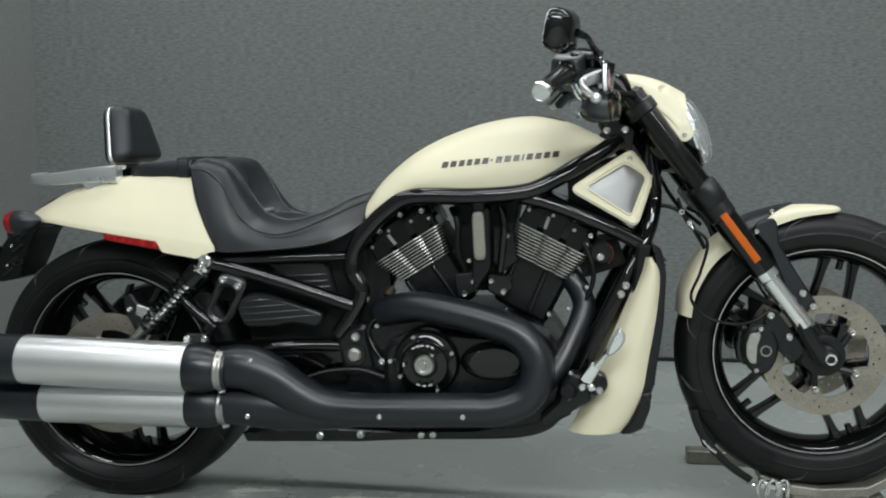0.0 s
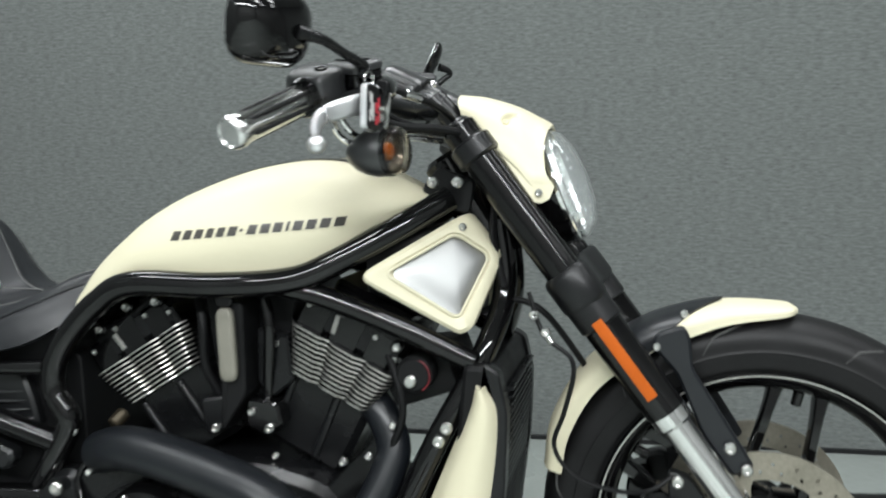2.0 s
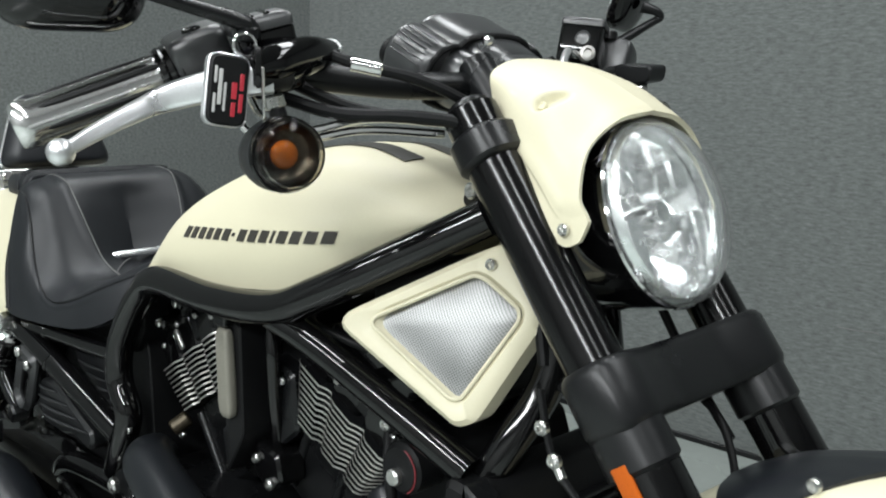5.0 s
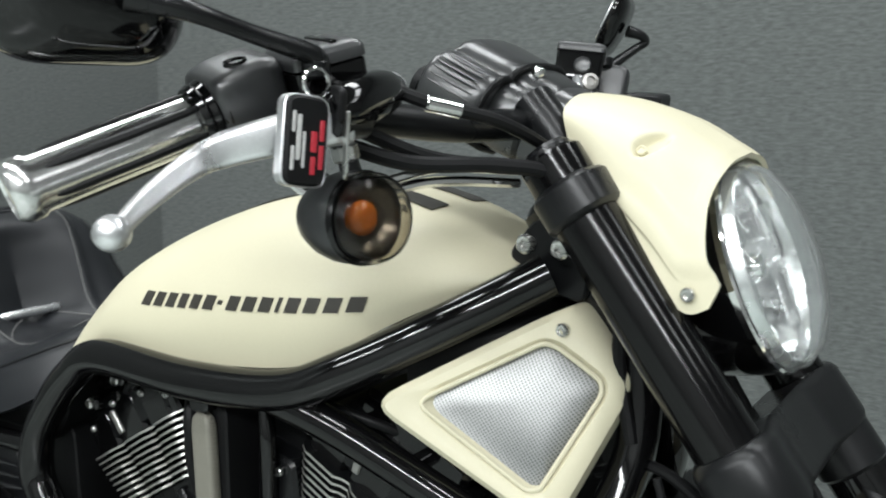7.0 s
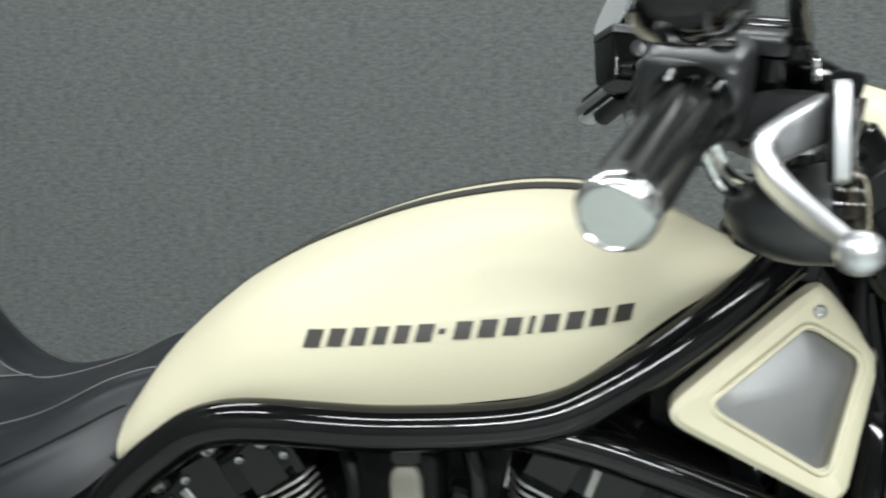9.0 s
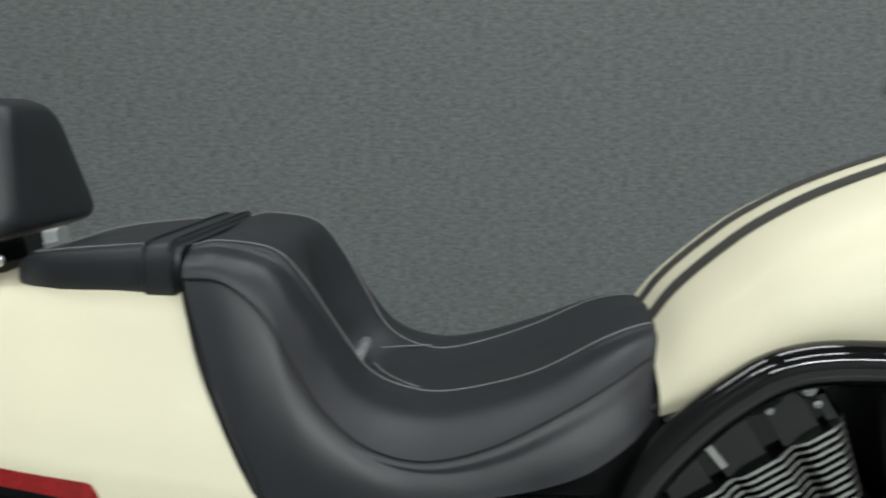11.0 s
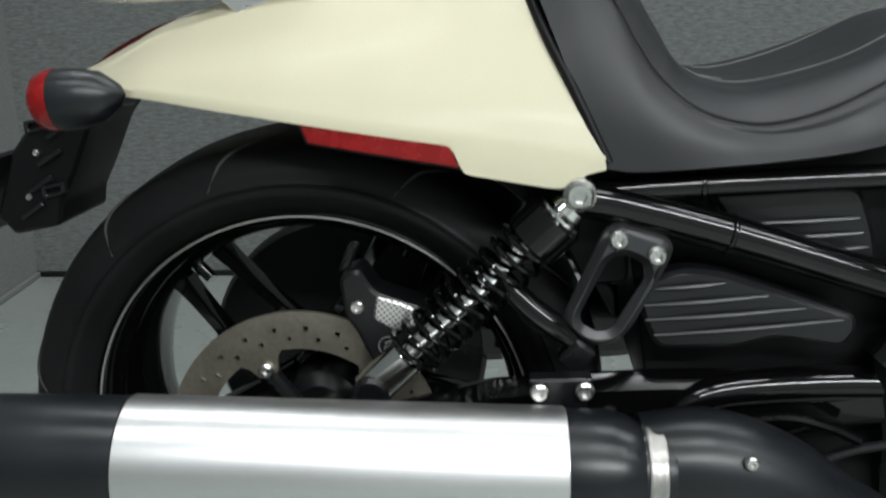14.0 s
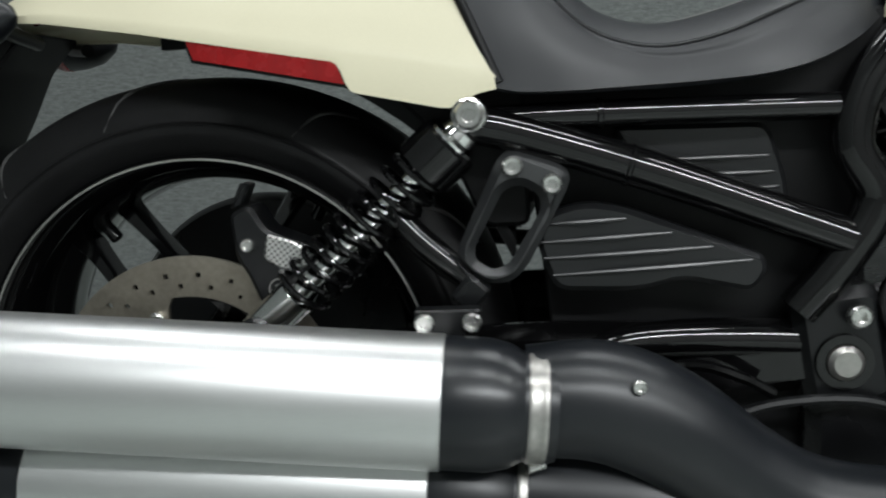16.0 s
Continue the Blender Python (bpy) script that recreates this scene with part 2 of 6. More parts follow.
def slab(outline, y0, y1, r=0.006, b=0.002, bm=None, k=4):
    """A plate in the side plane with rounded corners and eased edges."""
    bm = bm or bmesh.new()
    o = rounded(outline, r, k) if r else np.array(outline, float)
    i = inset(o, b)
    rings = [[(p[0], y0, p[1]) for p in i], [(p[0], y0 + math.copysign(b, y1 - y0), p[1]) for p in o],
             [(p[0], y1 - math.copysign(b, y1 - y0), p[1]) for p in o], [(p[0], y1, p[1]) for p in i]]
    return loft(bm, rings)


def ring_slab(outer, inner, y0, y1, r=0.01, b=0.002, bm=None, k=5):
    """A plate with an opening."""
    bm = bm or bmesh.new()
    o, i = rounded(outer, r, k), rounded(inner, r * 0.8, k)
    lo, li = inset(o, b), inset(i, -b)
    s = math.copysign(b, y1 - y0)
    rings = [[(p[0], y, p[1]) for p in q] for q, y in ((li, y0), (lo, y0), (o, y0 + s), (o, y1 - s), (lo, y1), (li, y1), (i, y1 - s), (i, y0 + s))]
    rows = [[bm.verts.new(p) for p in ring] for ring in rings]
    grid_faces(bm, rows + [rows[0]], True)
    return bm


def box(centre, size, rot=(0, 0, 0), b=0.004, bm=None):
    bm = bm or bmesh.new()
    sx, sy, sz = (v / 2 for v in size)
    b = min(b, sx * 0.6, sy * 0.6, sz * 0.6)
    rect = rounded([(-sx, -sz), (sx, -sz), (sx, sz), (-sx, sz)], b, 2)
    ins = inset(rect, b * 0.7)
    m = pose(*centre, *rot)
    rings = [[m @ Vector((p[0], y, p[1])) for p in q] for q, y in ((ins, -sy), (rect, -sy + b * 0.7), (rect, sy - b * 0.7), (ins, sy))]
    return loft(bm, rings)


def surface(stations, nu=6, nv=6):
    a = np.asarray(stations, float)
    a = np.array([cr(row, nv) for row in a])
    return np.array([cr(a[:, j], nu) for j in range(a.shape[1])]).transpose(1, 0, 2)


def patch(stations, nu=6, nv=6, mirror=True, thick=0.004, bm=None):
    """A curved panel through stations of points; mirror: the other half joins at the middle."""
    bm = bm or bmesh.new()
    g = surface(stations, nu, nv)
    for s in ((1, -1) if mirror else (1,)):
        rows = [[bm.verts.new((p[0], s * p[1], p[2])) for p in row] for row in g]
        grid_faces(bm, rows)
    if mirror:
        bmesh.ops.remove_doubles(bm, verts=bm.verts, dist=2e-5)
    bmesh.ops.recalc_face_normals(bm, faces=bm.faces)
    if thick:
        bmesh.ops.solidify(bm, geom=list(bm.faces), thickness=thick)
    return bm


def shell(stations, edge, nu=6, nv=6, depth=0.97, drop=0.003, bm=None):
    """A closed panel, both halves in one sweep, with an inner skin; edge gives its lower rim's height."""
    bm = bm or bmesh.new()
    rings = []
    for row in surface(stations, nu, nv):
        half = [(row[0][0], row[0][1], edge(row[0][0]))] + [tuple(p) for p in row]
        full = half + [(x, -y, z) for x, y, z in half[-2::-1]]
        rings.append(full + [(x, y * depth, z - drop * (1 if 0 < k < len(full) - 1 else 0)) for k, (x, y, z) in enumerate(full)][::-1])
    return loft(bm, rings)


def flip(bm):
    bmesh.ops.transform(bm, matrix=Matrix.Diagonal((1, -1, 1, 1)), verts=bm.verts)
    return bm


def moved(bm, m):
    bmesh.ops.transform(bm, matrix=m, verts=bm.verts)
    return bm


def part(name, bm, mat, parent=None, label="", sharp=38):
    bmesh.ops.recalc_face_normals(bm, faces=bm.faces)
    me = bpy.data.meshes.new(name)
    bm.to_mesh(me)
    bm.free()
    me.polygons.foreach_set("use_smooth", [True] * len(me.polygons))
    me.set_sharp_from_angle(angle=radians(sharp))
    me.materials.append(mat)
    ob = new(name, me)
    ob.parent = parent
    return tagged(ob, label)


def pair(name, make, mat, parent, label=""):
    """The same part on both sides of the machine."""
    a = part(name, make(), mat, parent, label)
    b = part(name, flip(make()), mat, parent, label)
    return a, b


# ---- the room ----
WALL_TURN = 4.9
room = pose(-1.26, 1.52, 0, 0, 0, WALL_TURN)


def wall(name, x0, x1, y0, y1, label, mat=None):
    ob = part(name, box(((x0 + x1) / 2, (y0 + y1) / 2, 1.475), (x1 - x0, y1 - y0, 3.05), b=0.002), mat or CARPET)
    ob.matrix_basis = room
    return tagged(ob, label, "wall", kind="structure")


north = wall("wall_north", -0.12, 6.0, 0.0, 0.12, "grey-green carpet-covered wall behind the motorcycle")
for pts in (((2.155, 0.412), (2.20, 0.411), (2.25, 0.414), (2.262, 0.410), (2.32, 0.412), (2.38, 0.411)), ((2.66, 0.30), (2.70, 0.312), (2.72, 0.309)), ((1.30, 0.86), (1.335, 0.862), (1.35, 0.858))):
    part("scuff", tube([(x, 0.0004, z) for x, z in pts], 0.0016, 5, 6), STITCH, north, "pale scratch in the carpet")
wall("wall_west", -0.12, 0.0, -6.5, 0.0, "grey-green carpet-covered side wall")
wall("wall_east", 6.0, 6.12, -6.5, 0.12, "plain grey painted side wall", WHITEWALL)
wall("wall_south", -0.12, 6.12, -6.62, -6.5, "plain grey painted wall", WHITEWALL)
fl = part("floor", box((3.0, -3.25, -0.075), (6.3, 6.9, 0.1), b=0.002), FLOORMAT)
fl.matrix_basis = room
tagged(fl, "light grey painted concrete floor with small chips", "floor", kind="structure")
ce = part("ceiling", box((3.0, -3.25, 3.06), (6.3, 6.9, 0.1), b=0.002), CEILMAT)
ce.matrix_basis = room
tagged(ce, "plain grey ceiling", "ceiling", kind="structure")
for c, s, mt, lb in (((3.0, -0.006, -0.017), (6.0, 0.012, 0.016), SATIN, "thin dark strip along the foot of the wall"), ((0.006, -3.25, -0.017), (0.012, 6.5, 0.016), WHITEWALL, "thin grey strip along the foot of the wall")):
    o = part("baseboard", box(c, s, b=0.002), mt)
    o.matrix_basis = room
    tagged(o, lb, "baseboard", kind="structure")


def worn_deck():
    """Bare pale patches where the deck paint is scraped off."""
    nt = LIFTMAT.node_tree
    b = nt.nodes["Principled BSDF"]
    tc = nt.nodes.new("ShaderNodeTexCoord")
    mp = nt.nodes.new("ShaderNodeMapping")
    mp.inputs["Scale"].default_value = (1.6, 6.0, 1)
    n = nt.nodes.new("ShaderNodeTexNoise")
    n.inputs["Scale"].default_value, n.inputs["Detail"].default_value, n.inputs["Roughness"].default_value = 3.2, 7, 0.7
    nt.links.new(tc.outputs["Object"], mp.inputs[0])
    nt.links.new(mp.outputs[0], n.inputs["Vector"])
    r = nt.nodes.new("ShaderNodeMapRange")
    r.inputs[1].default_value, r.inputs[2].default_value = 0.565, 0.59
    nt.links.new(n.outputs[0], r.inputs[0])
    mix = nt.nodes.new("ShaderNodeMix")
    mix.data_type = "RGBA"
    nt.links.new(r.outputs[0], mix.inputs[0])
    nt.links.new(b.inputs["Base Color"].links[0].from_socket, mix.inputs[6])
    mix.inputs[7].default_value = (0.52, 0.53, 0.48, 1)
    nt.links.new(mix.outputs[2], b.inputs["Base Color"])


worn_deck()
deck = part("lift_deck", box((1.085, -0.27, -0.0170), (2.62, 0.62, 0.018), b=0.004), LIFTMAT)
tagged(deck, "low grey steel deck with scraped paint under the motorcycle", "platform")

# ---- the motorcycle ----
PITCH = 3.2
bike = new("motorcycle")
bike.matrix_basis = pose(0, 0, 0, 0, -PITCH, 0)
tagged(bike, "cream and black cruiser motorcycle standing in a front wheel chock", "motorcycle")
AXLE_F, AXLE_R = (1.703, 0, 0.323), (-0.007, 0, 0.326)

# one bolt, shared by all bolt heads; it faces to the right side
bolt_bm = lathe([(0, 0.004), (0.42, 0.004), (0.5, 0.55), (0.78, 0.6), (1.0, 0.35), (1.0, -0.3), (0, -0.3)], (0, 0, 0), (0, -1, 0), 16)
BOLT = part("bolt", bolt_bm, STEEL, bike, "steel socket bolt head")
BOLT.matrix_basis = pose(1.262, -0.15, 0.509) @ Matrix.Scale(0.009, 4)


def bolts(parent, rows, name="bolt"):
    for x, y, z, r in rows:
        o = new(name, BOLT.data)
        o.parent = parent
        o.matrix_basis = pose(x, y, z) @ Matrix.Scale(r, 4)


def wheel(centre, r_tyre, r_rim, half_t, half_r, spoke0, label, shoulder=1.0):
    cx, cy, cz = centre
    prof = [(r_rim, -half_r), (r_rim - 0.004, -half_r - 0.003), (r_rim - 0.012, -half_r + 0.003), (r_rim - 0.024, -half_r * 0.72), (r_rim - 0.030, -half_r * 0.4), (r_rim - 0.032, 0)]
    prof += [(r, -a) for r, a in prof[-2::-1]]
    prof += [(r_rim - 0.014, half_r * 0.8), (r_rim - 0.018, 0), (r_rim - 0.014, -half_r * 0.8)]
    rim = part("rim", lathe(prof, centre, (0, 1, 0), 96, closed=True), GLOSS, None, label)
    tp = [(r_rim - 0.003, -half_r + 0.002), (r_rim + 0.006, -half_r - 0.008), (r_rim + 0.02, -half_t + 0.001), (r_rim + 0.028, -half_t), (r_rim + 0.0305, -half_t * 1.012), (r_rim + 0.034, -half_t * 0.990), (r_rim + 0.05, -half_t * 0.955), (r_tyre - 0.018 * shoulder, -half_t * 0.84), (r_tyre - 0.007 * shoulder, -half_t * 0.57), (r_tyre - 0.0015, -half_t * 0.26), (r_tyre, 0)]
    tp += [(r, -a) for r, a in tp[-2::-1]]
    c = cr(tp, 4)
    part("tyre", lathe([tuple(v) for v in c], centre, (0, 1, 0), 110), RUBBER, rim, "black rubber tyre")
    for s in (-1, 1):
        y = s * (half_r + 0.0022)
        part("rim_stripe", lathe([(r_rim - 0.0075, y - s * 0.003), (r_rim - 0.0072, y), (r_rim - 0.0042, y), (r_rim - 0.0038, y - s * 0.003)], (cx, cy, cz), (0, 1, 0), 96), FINEDGE, rim, "bright machined pinstripe")
    part("hub", lathe([(0.0, -0.062), (0.032, -0.062), (0.046, -0.05), (0.051, -0.02), (0.051, 0.02), (0.046, 0.05), (0.032, 0.062), (0, 0.062)], centre, (0, 1, 0), 32), SATIN, rim)
    for k in range(5):
        for sgn in (-1, 1):
            a = radians(spoke0 + 72 * k)
            out, side = np.array([math.cos(a), 0, math.sin(a)]), np.array([-math.sin(a), 0, math.cos(a)]) * sgn
            p0 = np.array(centre) + out * 0.02 + side * 0.045
            p1 = np.array(centre) + out * (r_rim - 0.031) + side * 0.0325
            path = cr([p0, p0 * 0.5 + p1 * 0.5 + np.array([0, -0.006, 0]), p1], 4)
            along = (p1 - p0) / np.linalg.norm(p1 - p0)
            across = np.array((-along[2], 0, along[0]))
            rings = []
            for q, f in zip(path, (1.5, 1.25, 1.1, 1, 0.95, 0.95, 1.0, 1.15, 1.5)):
                rings.append([q + across * (a_ * f) + np.array((0, b_, 0)) for a_, b_ in ((-0.0052, -0.017), (0.0052, -0.017), (0.0074, -0.012), (0.0074, 0.014), (0.004, 0.018), (-0.004, 0.018), (-0.0074, 0.014), (-0.0074, -0.012))])
            part("spoke", loft(bmesh.new(), rings), GLOSS, rim)
        # small casting nub between the pairs
        a = radians(spoke0 + 72 * k)
        q = [cx + (r_rim - 0.03) * math.cos(a), cy - 0.01, cz + (r_rim - 0.03) * math.sin(a)]
        q2 = [cx + (r_rim - 0.052) * math.cos(a), cy - 0.01, cz + (r_rim - 0.052) * math.sin(a)]
        part("spoke_nub", rod(q, q2, 0.008, 10), GLOSS, rim)
    # slanted tread grooves on both shoulders
    c = np.array(c)
    for s in (-1, 1):
        for k in range(11):
            pts = []
            for v in np.linspace(0, 1, 7):
                y = s * half_t * (0.52 + 0.465 * v)
                near = c[: len(c) // 2 + 1]
                near = near[near[:, 0] > r_rim + 0.035]
                rr = np.interp(-abs(y), near[:, 1], near[:, 0])
                a = radians(k * 360 / 11 + 7 * s + 15 * v ** 1.6 * (1 if k % 2 else 0.55))
                pts.append((cx + (rr - 0.0003) * math.cos(a), cy + y, cz + (rr - 0.0003) * math.sin(a)))
            part("tread_groove", tube(pts, [0.0008, 0.0022, 0.0025, 0.0025, 0.0025, 0.0020, 0.0008], 2, 6), TREAD, rim)
    return rim


def brake_disc(centre, y, r0, r1, rim):
    """A drilled disc: a ring of small cells with cells left out."""
    bm = bmesh.new()
    n = 168
    rad = [r0, r0 + 0.008, r0 + 0.0135, r0 + 0.020, r0 + 0.0255, r0 + 0.034, r1]
    for yy in (y - 0.0025, y + 0.0025):
        rows = [[bm.verts.new((centre[0] + r * math.cos(2 * math.pi * k / n), yy, centre[2] + r * math.sin(2 * math.pi * k / n))) for k in range(n)] for r in rad]
        for i in range(len(rad) - 1):
            for k in range(n):
                if (i in (1, 3)) and k % 7 == (1 if i == 1 else 4):
                    continue
                j = (k + 1) % n
                bm.faces.new((rows[i][k], rows[i][j], rows[i + 1][j], rows[i + 1][k]))
    for r in (r0, r1):
        lathe([(r, y - 0.0025), (r, y + 0.0025)], (centre[0], 0, centre[2]), (0, 1, 0), n, bm)
    d = part("brake_disc", bm, DISC, rim, "drilled steel brake disc")
    car = lathe([(0.022, y - 0.004), (0.040, y - 0.006), (0.047, y - 0.004), (0.048, y), (0.022, y + 0.004)], (centre[0], 0, centre[2]), (0, 1, 0), 40)
    for k in range(5):
        a = radians(40 + 72 * k)
        p0 = (centre[0] + 0.040 * math.cos(a - 0.3), y + 0.004, centre[2] + 0.040 * math.sin(a - 0.3))
        p1 = (centre[0] + (r0 - 0.016) * math.cos(a), y + 0.004, centre[2] + (r0 - 0.016) * math.sin(a))
        tube([p0, p1], 0.0085, 3, 8, car, smooth=False)
    part("disc_carrier", car, SATIN, rim)
    for k in range(5):
        a = radians(40 + 72 * k)
        bm = bmesh.new()
        ring = [(r0 + 0.002, -0.24), (r0 - 0.008, -0.17), (r0 - 0.022, -0.13), (r0 - 0.027, 0), (r0 - 0.022, 0.13), (r0 - 0.008, 0.17), (r0 + 0.002, 0.24), (r0 + 0.003, 0)]
        loft(bm, [[(centre[0] + r * math.cos(a + b), yy, centre[2] + r * math.sin(a + b)) for r, b in ring] for yy in (y - 0.0024, y + 0.0024)])
        part("disc_tab", bm, DISC, rim)
        bolts(rim, [(centre[0] + (r0 - 0.017) * math.cos(a), y - 0.004, centre[2] + (r0 - 0.017) * math.sin(a), 0.0085)], "disc_bolt")


fw = wheel(AXLE_F, 0.3255, 0.2458, 0.060, 0.048, 2.5, "gloss black cast wheel with split spokes")
fw.parent, fw.name = bike, "front_wheel"
brake_disc(AXLE_F, -0.078, 0.098, 0.1385, fw)
brake_disc(AXLE_F, 0.078, 0.098, 0.1385, fw)
rw = wheel(AXLE_R, 0.3355, 0.2545, 0.122, 0.104, 58, "gloss black cast rear wheel with split spokes", 0.6)
rw.parent, rw.name = bike, "rear_wheel"
brake_disc(AXLE_R, -0.135, 0.11, 0.152, rw)

# fuel tank cover
TANK = [(0.668, 0.678, 0.735, 0.142), (0.700, 0.692, 0.776, 0.152), (0.750, 0.717, 0.817, 0.161), (0.793, 0.738, 0.844, 0.168), (0.850, 0.742, 0.870, 0.174), (0.934, 0.744, 0.896, 0.175), (1.010, 0.747, 0.908, 0.170), (1.062, 0.754, 0.909, 0.163), (1.105, 0.773, 0.902, 0.148), (1.165, 0.805, 0.881, 0.112), (1.236, 0.832, 0.840, 0.066)]


def tank_row(x, zb, zt, w):
    h = zt - zb
    return [(x, -w * 0.97, zb), (x, -w, zb + 0.24 * h), (x, -w * 0.94, zb + 0.48 * h), (x, -w * 0.76, zb + 0.765 * h), (x, -w * 0.42, zb + 0.945 * h), (x, 0, zt - 0.012 * h)]


tank_st = [tank_row(*r) for r in TANK]
tank = part("fuel_tank", patch(tank_st, 6, 6, True, 0.005), CREAM, bike, "cream satin tank cover with dark lettering and stripes")
TS = surface(tank_st, 12, 16)


def tank_strip(ya, yb, i0, i1):
    """A painted band over the top of the tank, from side distance ya to yb."""
    rows = []
    for i in range(i0, i1):
        row = TS[i][::-1]
        ys = -row[:, 1]
        pts = [[np.interp(y, ys, row[:, c]) for c in range(3)] for y in np.linspace(ya, yb, 4)]
        rows.append([(p[0], p[1], p[2] + 0.0012) for p in pts])
    bm = bmesh.new()
    grid_faces(bm, [[bm.verts.new(p) for p in r] for r in rows])
    bmesh.ops.recalc_face_normals(bm, faces=bm.faces)
    bmesh.ops.solidify(bm, geom=list(bm.faces), thickness=-0.0005)
    return bm


pair("tank_stripe", lambda: tank_strip(0.022, 0.051, 2, 104), STRIPE, tank, "dark painted stripe")


def tank_point(x, z, out=0.0012):
    """The point of the tank's right side at x and z."""
    i = int(np.argmin([abs(r[0][0] - x) for r in TS]))
    j = i + 1 if TS[i][0][0] < x and i + 1 < len(TS) else max(i - 1, 0)
    a, b = TS[i], TS[j]
    f = (x - a[0][0]) / (b[0][0] - a[0][0] + 1e-9)
    row = a + (b - a) * f
    keep = row[: int(len(row) * 0.75)]
    y = np.interp(z, keep[:, 2], keep[:, 1])
    return (x, y - out, z)


def letter_bars():
    """Fifteen plain slanted bars where the lettering stands."""
    wide = [1.15, 1.1, 1.05, 0.95, 1.0, 1.1, 0.5, 1.1, 1.15, 1.1, 0.42, 1.1, 1.1, 1.1, 1.15]
    total = sum(wide) + 0.34 * 14
    x = 0.858
    out = []
    for w in wide:
        dx = 0.266 * w / total
        z = 0.795 + (x - 0.858) / 0.27 * 0.0115
        h = 0.0135 if w > 0.55 or w < 0.45 else 0.004
        zb = z if h > 0.01 else z + 0.005
        sh = h * 0.30
        bm = bmesh.new()
        spans = [(0.0, 1.0)]
        for f0, f1 in spans:
            rows = []
            for f in (f0, (f0 + f1) / 2, f1):
                rows.append([bm.verts.new(tank_point(x + sh * v + (dx - 0.0015) * f, zb + h * v)) for v in (0, 0.5, 1)])
            grid_faces(bm, rows)
        bmesh.ops.recalc_face_normals(bm, faces=bm.faces)
        bmesh.ops.solidify(bm, geom=list(bm.faces), thickness=0.0006)
        out.append(bm)
        x += dx + 0.266 * 0.34 / total
    return out


for bm in letter_bars():
    part("letter_bar", bm, STRIPE, tank)
for bm in letter_bars():
    part("letter_bar", flip(bm), STRIPE, tank)

# frame
upper = [(1.262, -0.055, 0.836), (1.19, -0.108, 0.795), (1.11, -0.150, 0.754), (1.045, -0.168, 0.731), (0.93, -0.176, 0.727), (0.79, -0.173, 0.732), (0.725, -0.168, 0.703), (0.668, -0.165, 0.652), (0.640, -0.165, 0.610), (0.634, -0.165, 0.564), (0.655, -0.165, 0.517), (0.625, -0.165, 0.460), (0.590, -0.16, 0.415)]
pair("frame_tube", lambda: tube(upper, 0.0195, 8, 18), GLOSS, bike, "gloss black frame tube")
pair("frame_tube", lambda: tube([(1.03, -0.163, 0.722), (1.10, -0.155, 0.700), (1.20, -0.142, 0.655), (1.300, -0.122, 0.600)], 0.0165, 6, 16), GLOSS, bike, "gloss black frame tube")
down = [(1.335, -0.03, 0.80), (1.338, -0.045, 0.69), (1.308, -0.098, 0.60), (1.241, -0.13, 0.483), (1.171, -0.135, 0.351), (1.105, -0.13, 0.225), (1.03, -0.125, 0.172), (0.85, -0.125, 0.165), (0.6, -0.125, 0.168)]
pair("frame_tube", lambda: tube(down, 0.018, 7, 16), GLOSS, bike, "gloss black frame tube")
pair("frame_tube", lambda: tube([(0.285, -0.185, 0.602), (0.40, -0.178, 0.604), (0.62, -0.165, 0.602)], 0.0125, 5, 14), GLOSS, bike, "gloss black frame tube")
pair("frame_tube", lambda: tube([(0.29, -0.188, 0.600), (0.34, -0.185, 0.588), (0.463, -0.18, 0.547), (0.632, -0.168, 0.482)], 0.0185, 5, 16), GLOSS, bike, "gloss black frame tube")
part("steering_neck", rod((1.245, 0, 0.90), (1.335, 0, 0.74), 0.038, 24), GLOSS, bike)
bolts(bike, [(0.637, -0.185, 0.413, 0.011), (0.3298, -0.2, 0.5605, 0.0095), (0.3649, -0.2, 0.5435, 0.0095), (1.236, -0.047, 0.861, 0.009), (1.25, -0.152, 0.49, 0.009), (1.277, -0.06, 0.86, 0.009)])
pair("neck_bracket", lambda: slab([(1.215, 0.85), (1.245, 0.885), (1.30, 0.86), (1.29, 0.81), (1.25, 0.82)], -0.045, -0.02, 0.01), SATIN, bike)

for q0, q1, rr in (((0.405, -0.177, 0.604), (0.413, -0.1765, 0.604), 0.0145), ((0.432, -0.182, 0.5575), (0.437, -0.1818, 0.556), 0.0200)):
    part("tube_joint", rod(q0, q1, rr, 20), GLOSS, bike)

# seat: curves from its back to its nose, over the right half
SEAT_B = [(0.318, -0.209, 0.630), (0.338, -0.209, 0.626), (0.360, -0.208, 0.625), (0.388, -0.207, 0.625), (0.420, -0.205, 0.626), (0.458, -0.202, 0.627), (0.505, -0.197, 0.629), (0.555, -0.189, 0.633), (0.600, -0.179, 0.643), (0.640, -0.160, 0.662), (0.668, -0.136, 0.682), (0.678, -0.124, 0.682)]
SEAT_S = [(0.250, -0.152, 0.821), (0.288, -0.156, 0.816), (0.325, -0.163, 0.785), (0.351, -0.171, 0.738), (0.373, -0.177, 0.704), (0.408, -0.183, 0.674), (0.458, -0.186, 0.660), (0.515, -0.180, 0.668), (0.580, -0.163, 0.692), (0.630, -0.139, 0.712), (0.665, -0.112, 0.725), (0.677, -0.100, 0.719)]
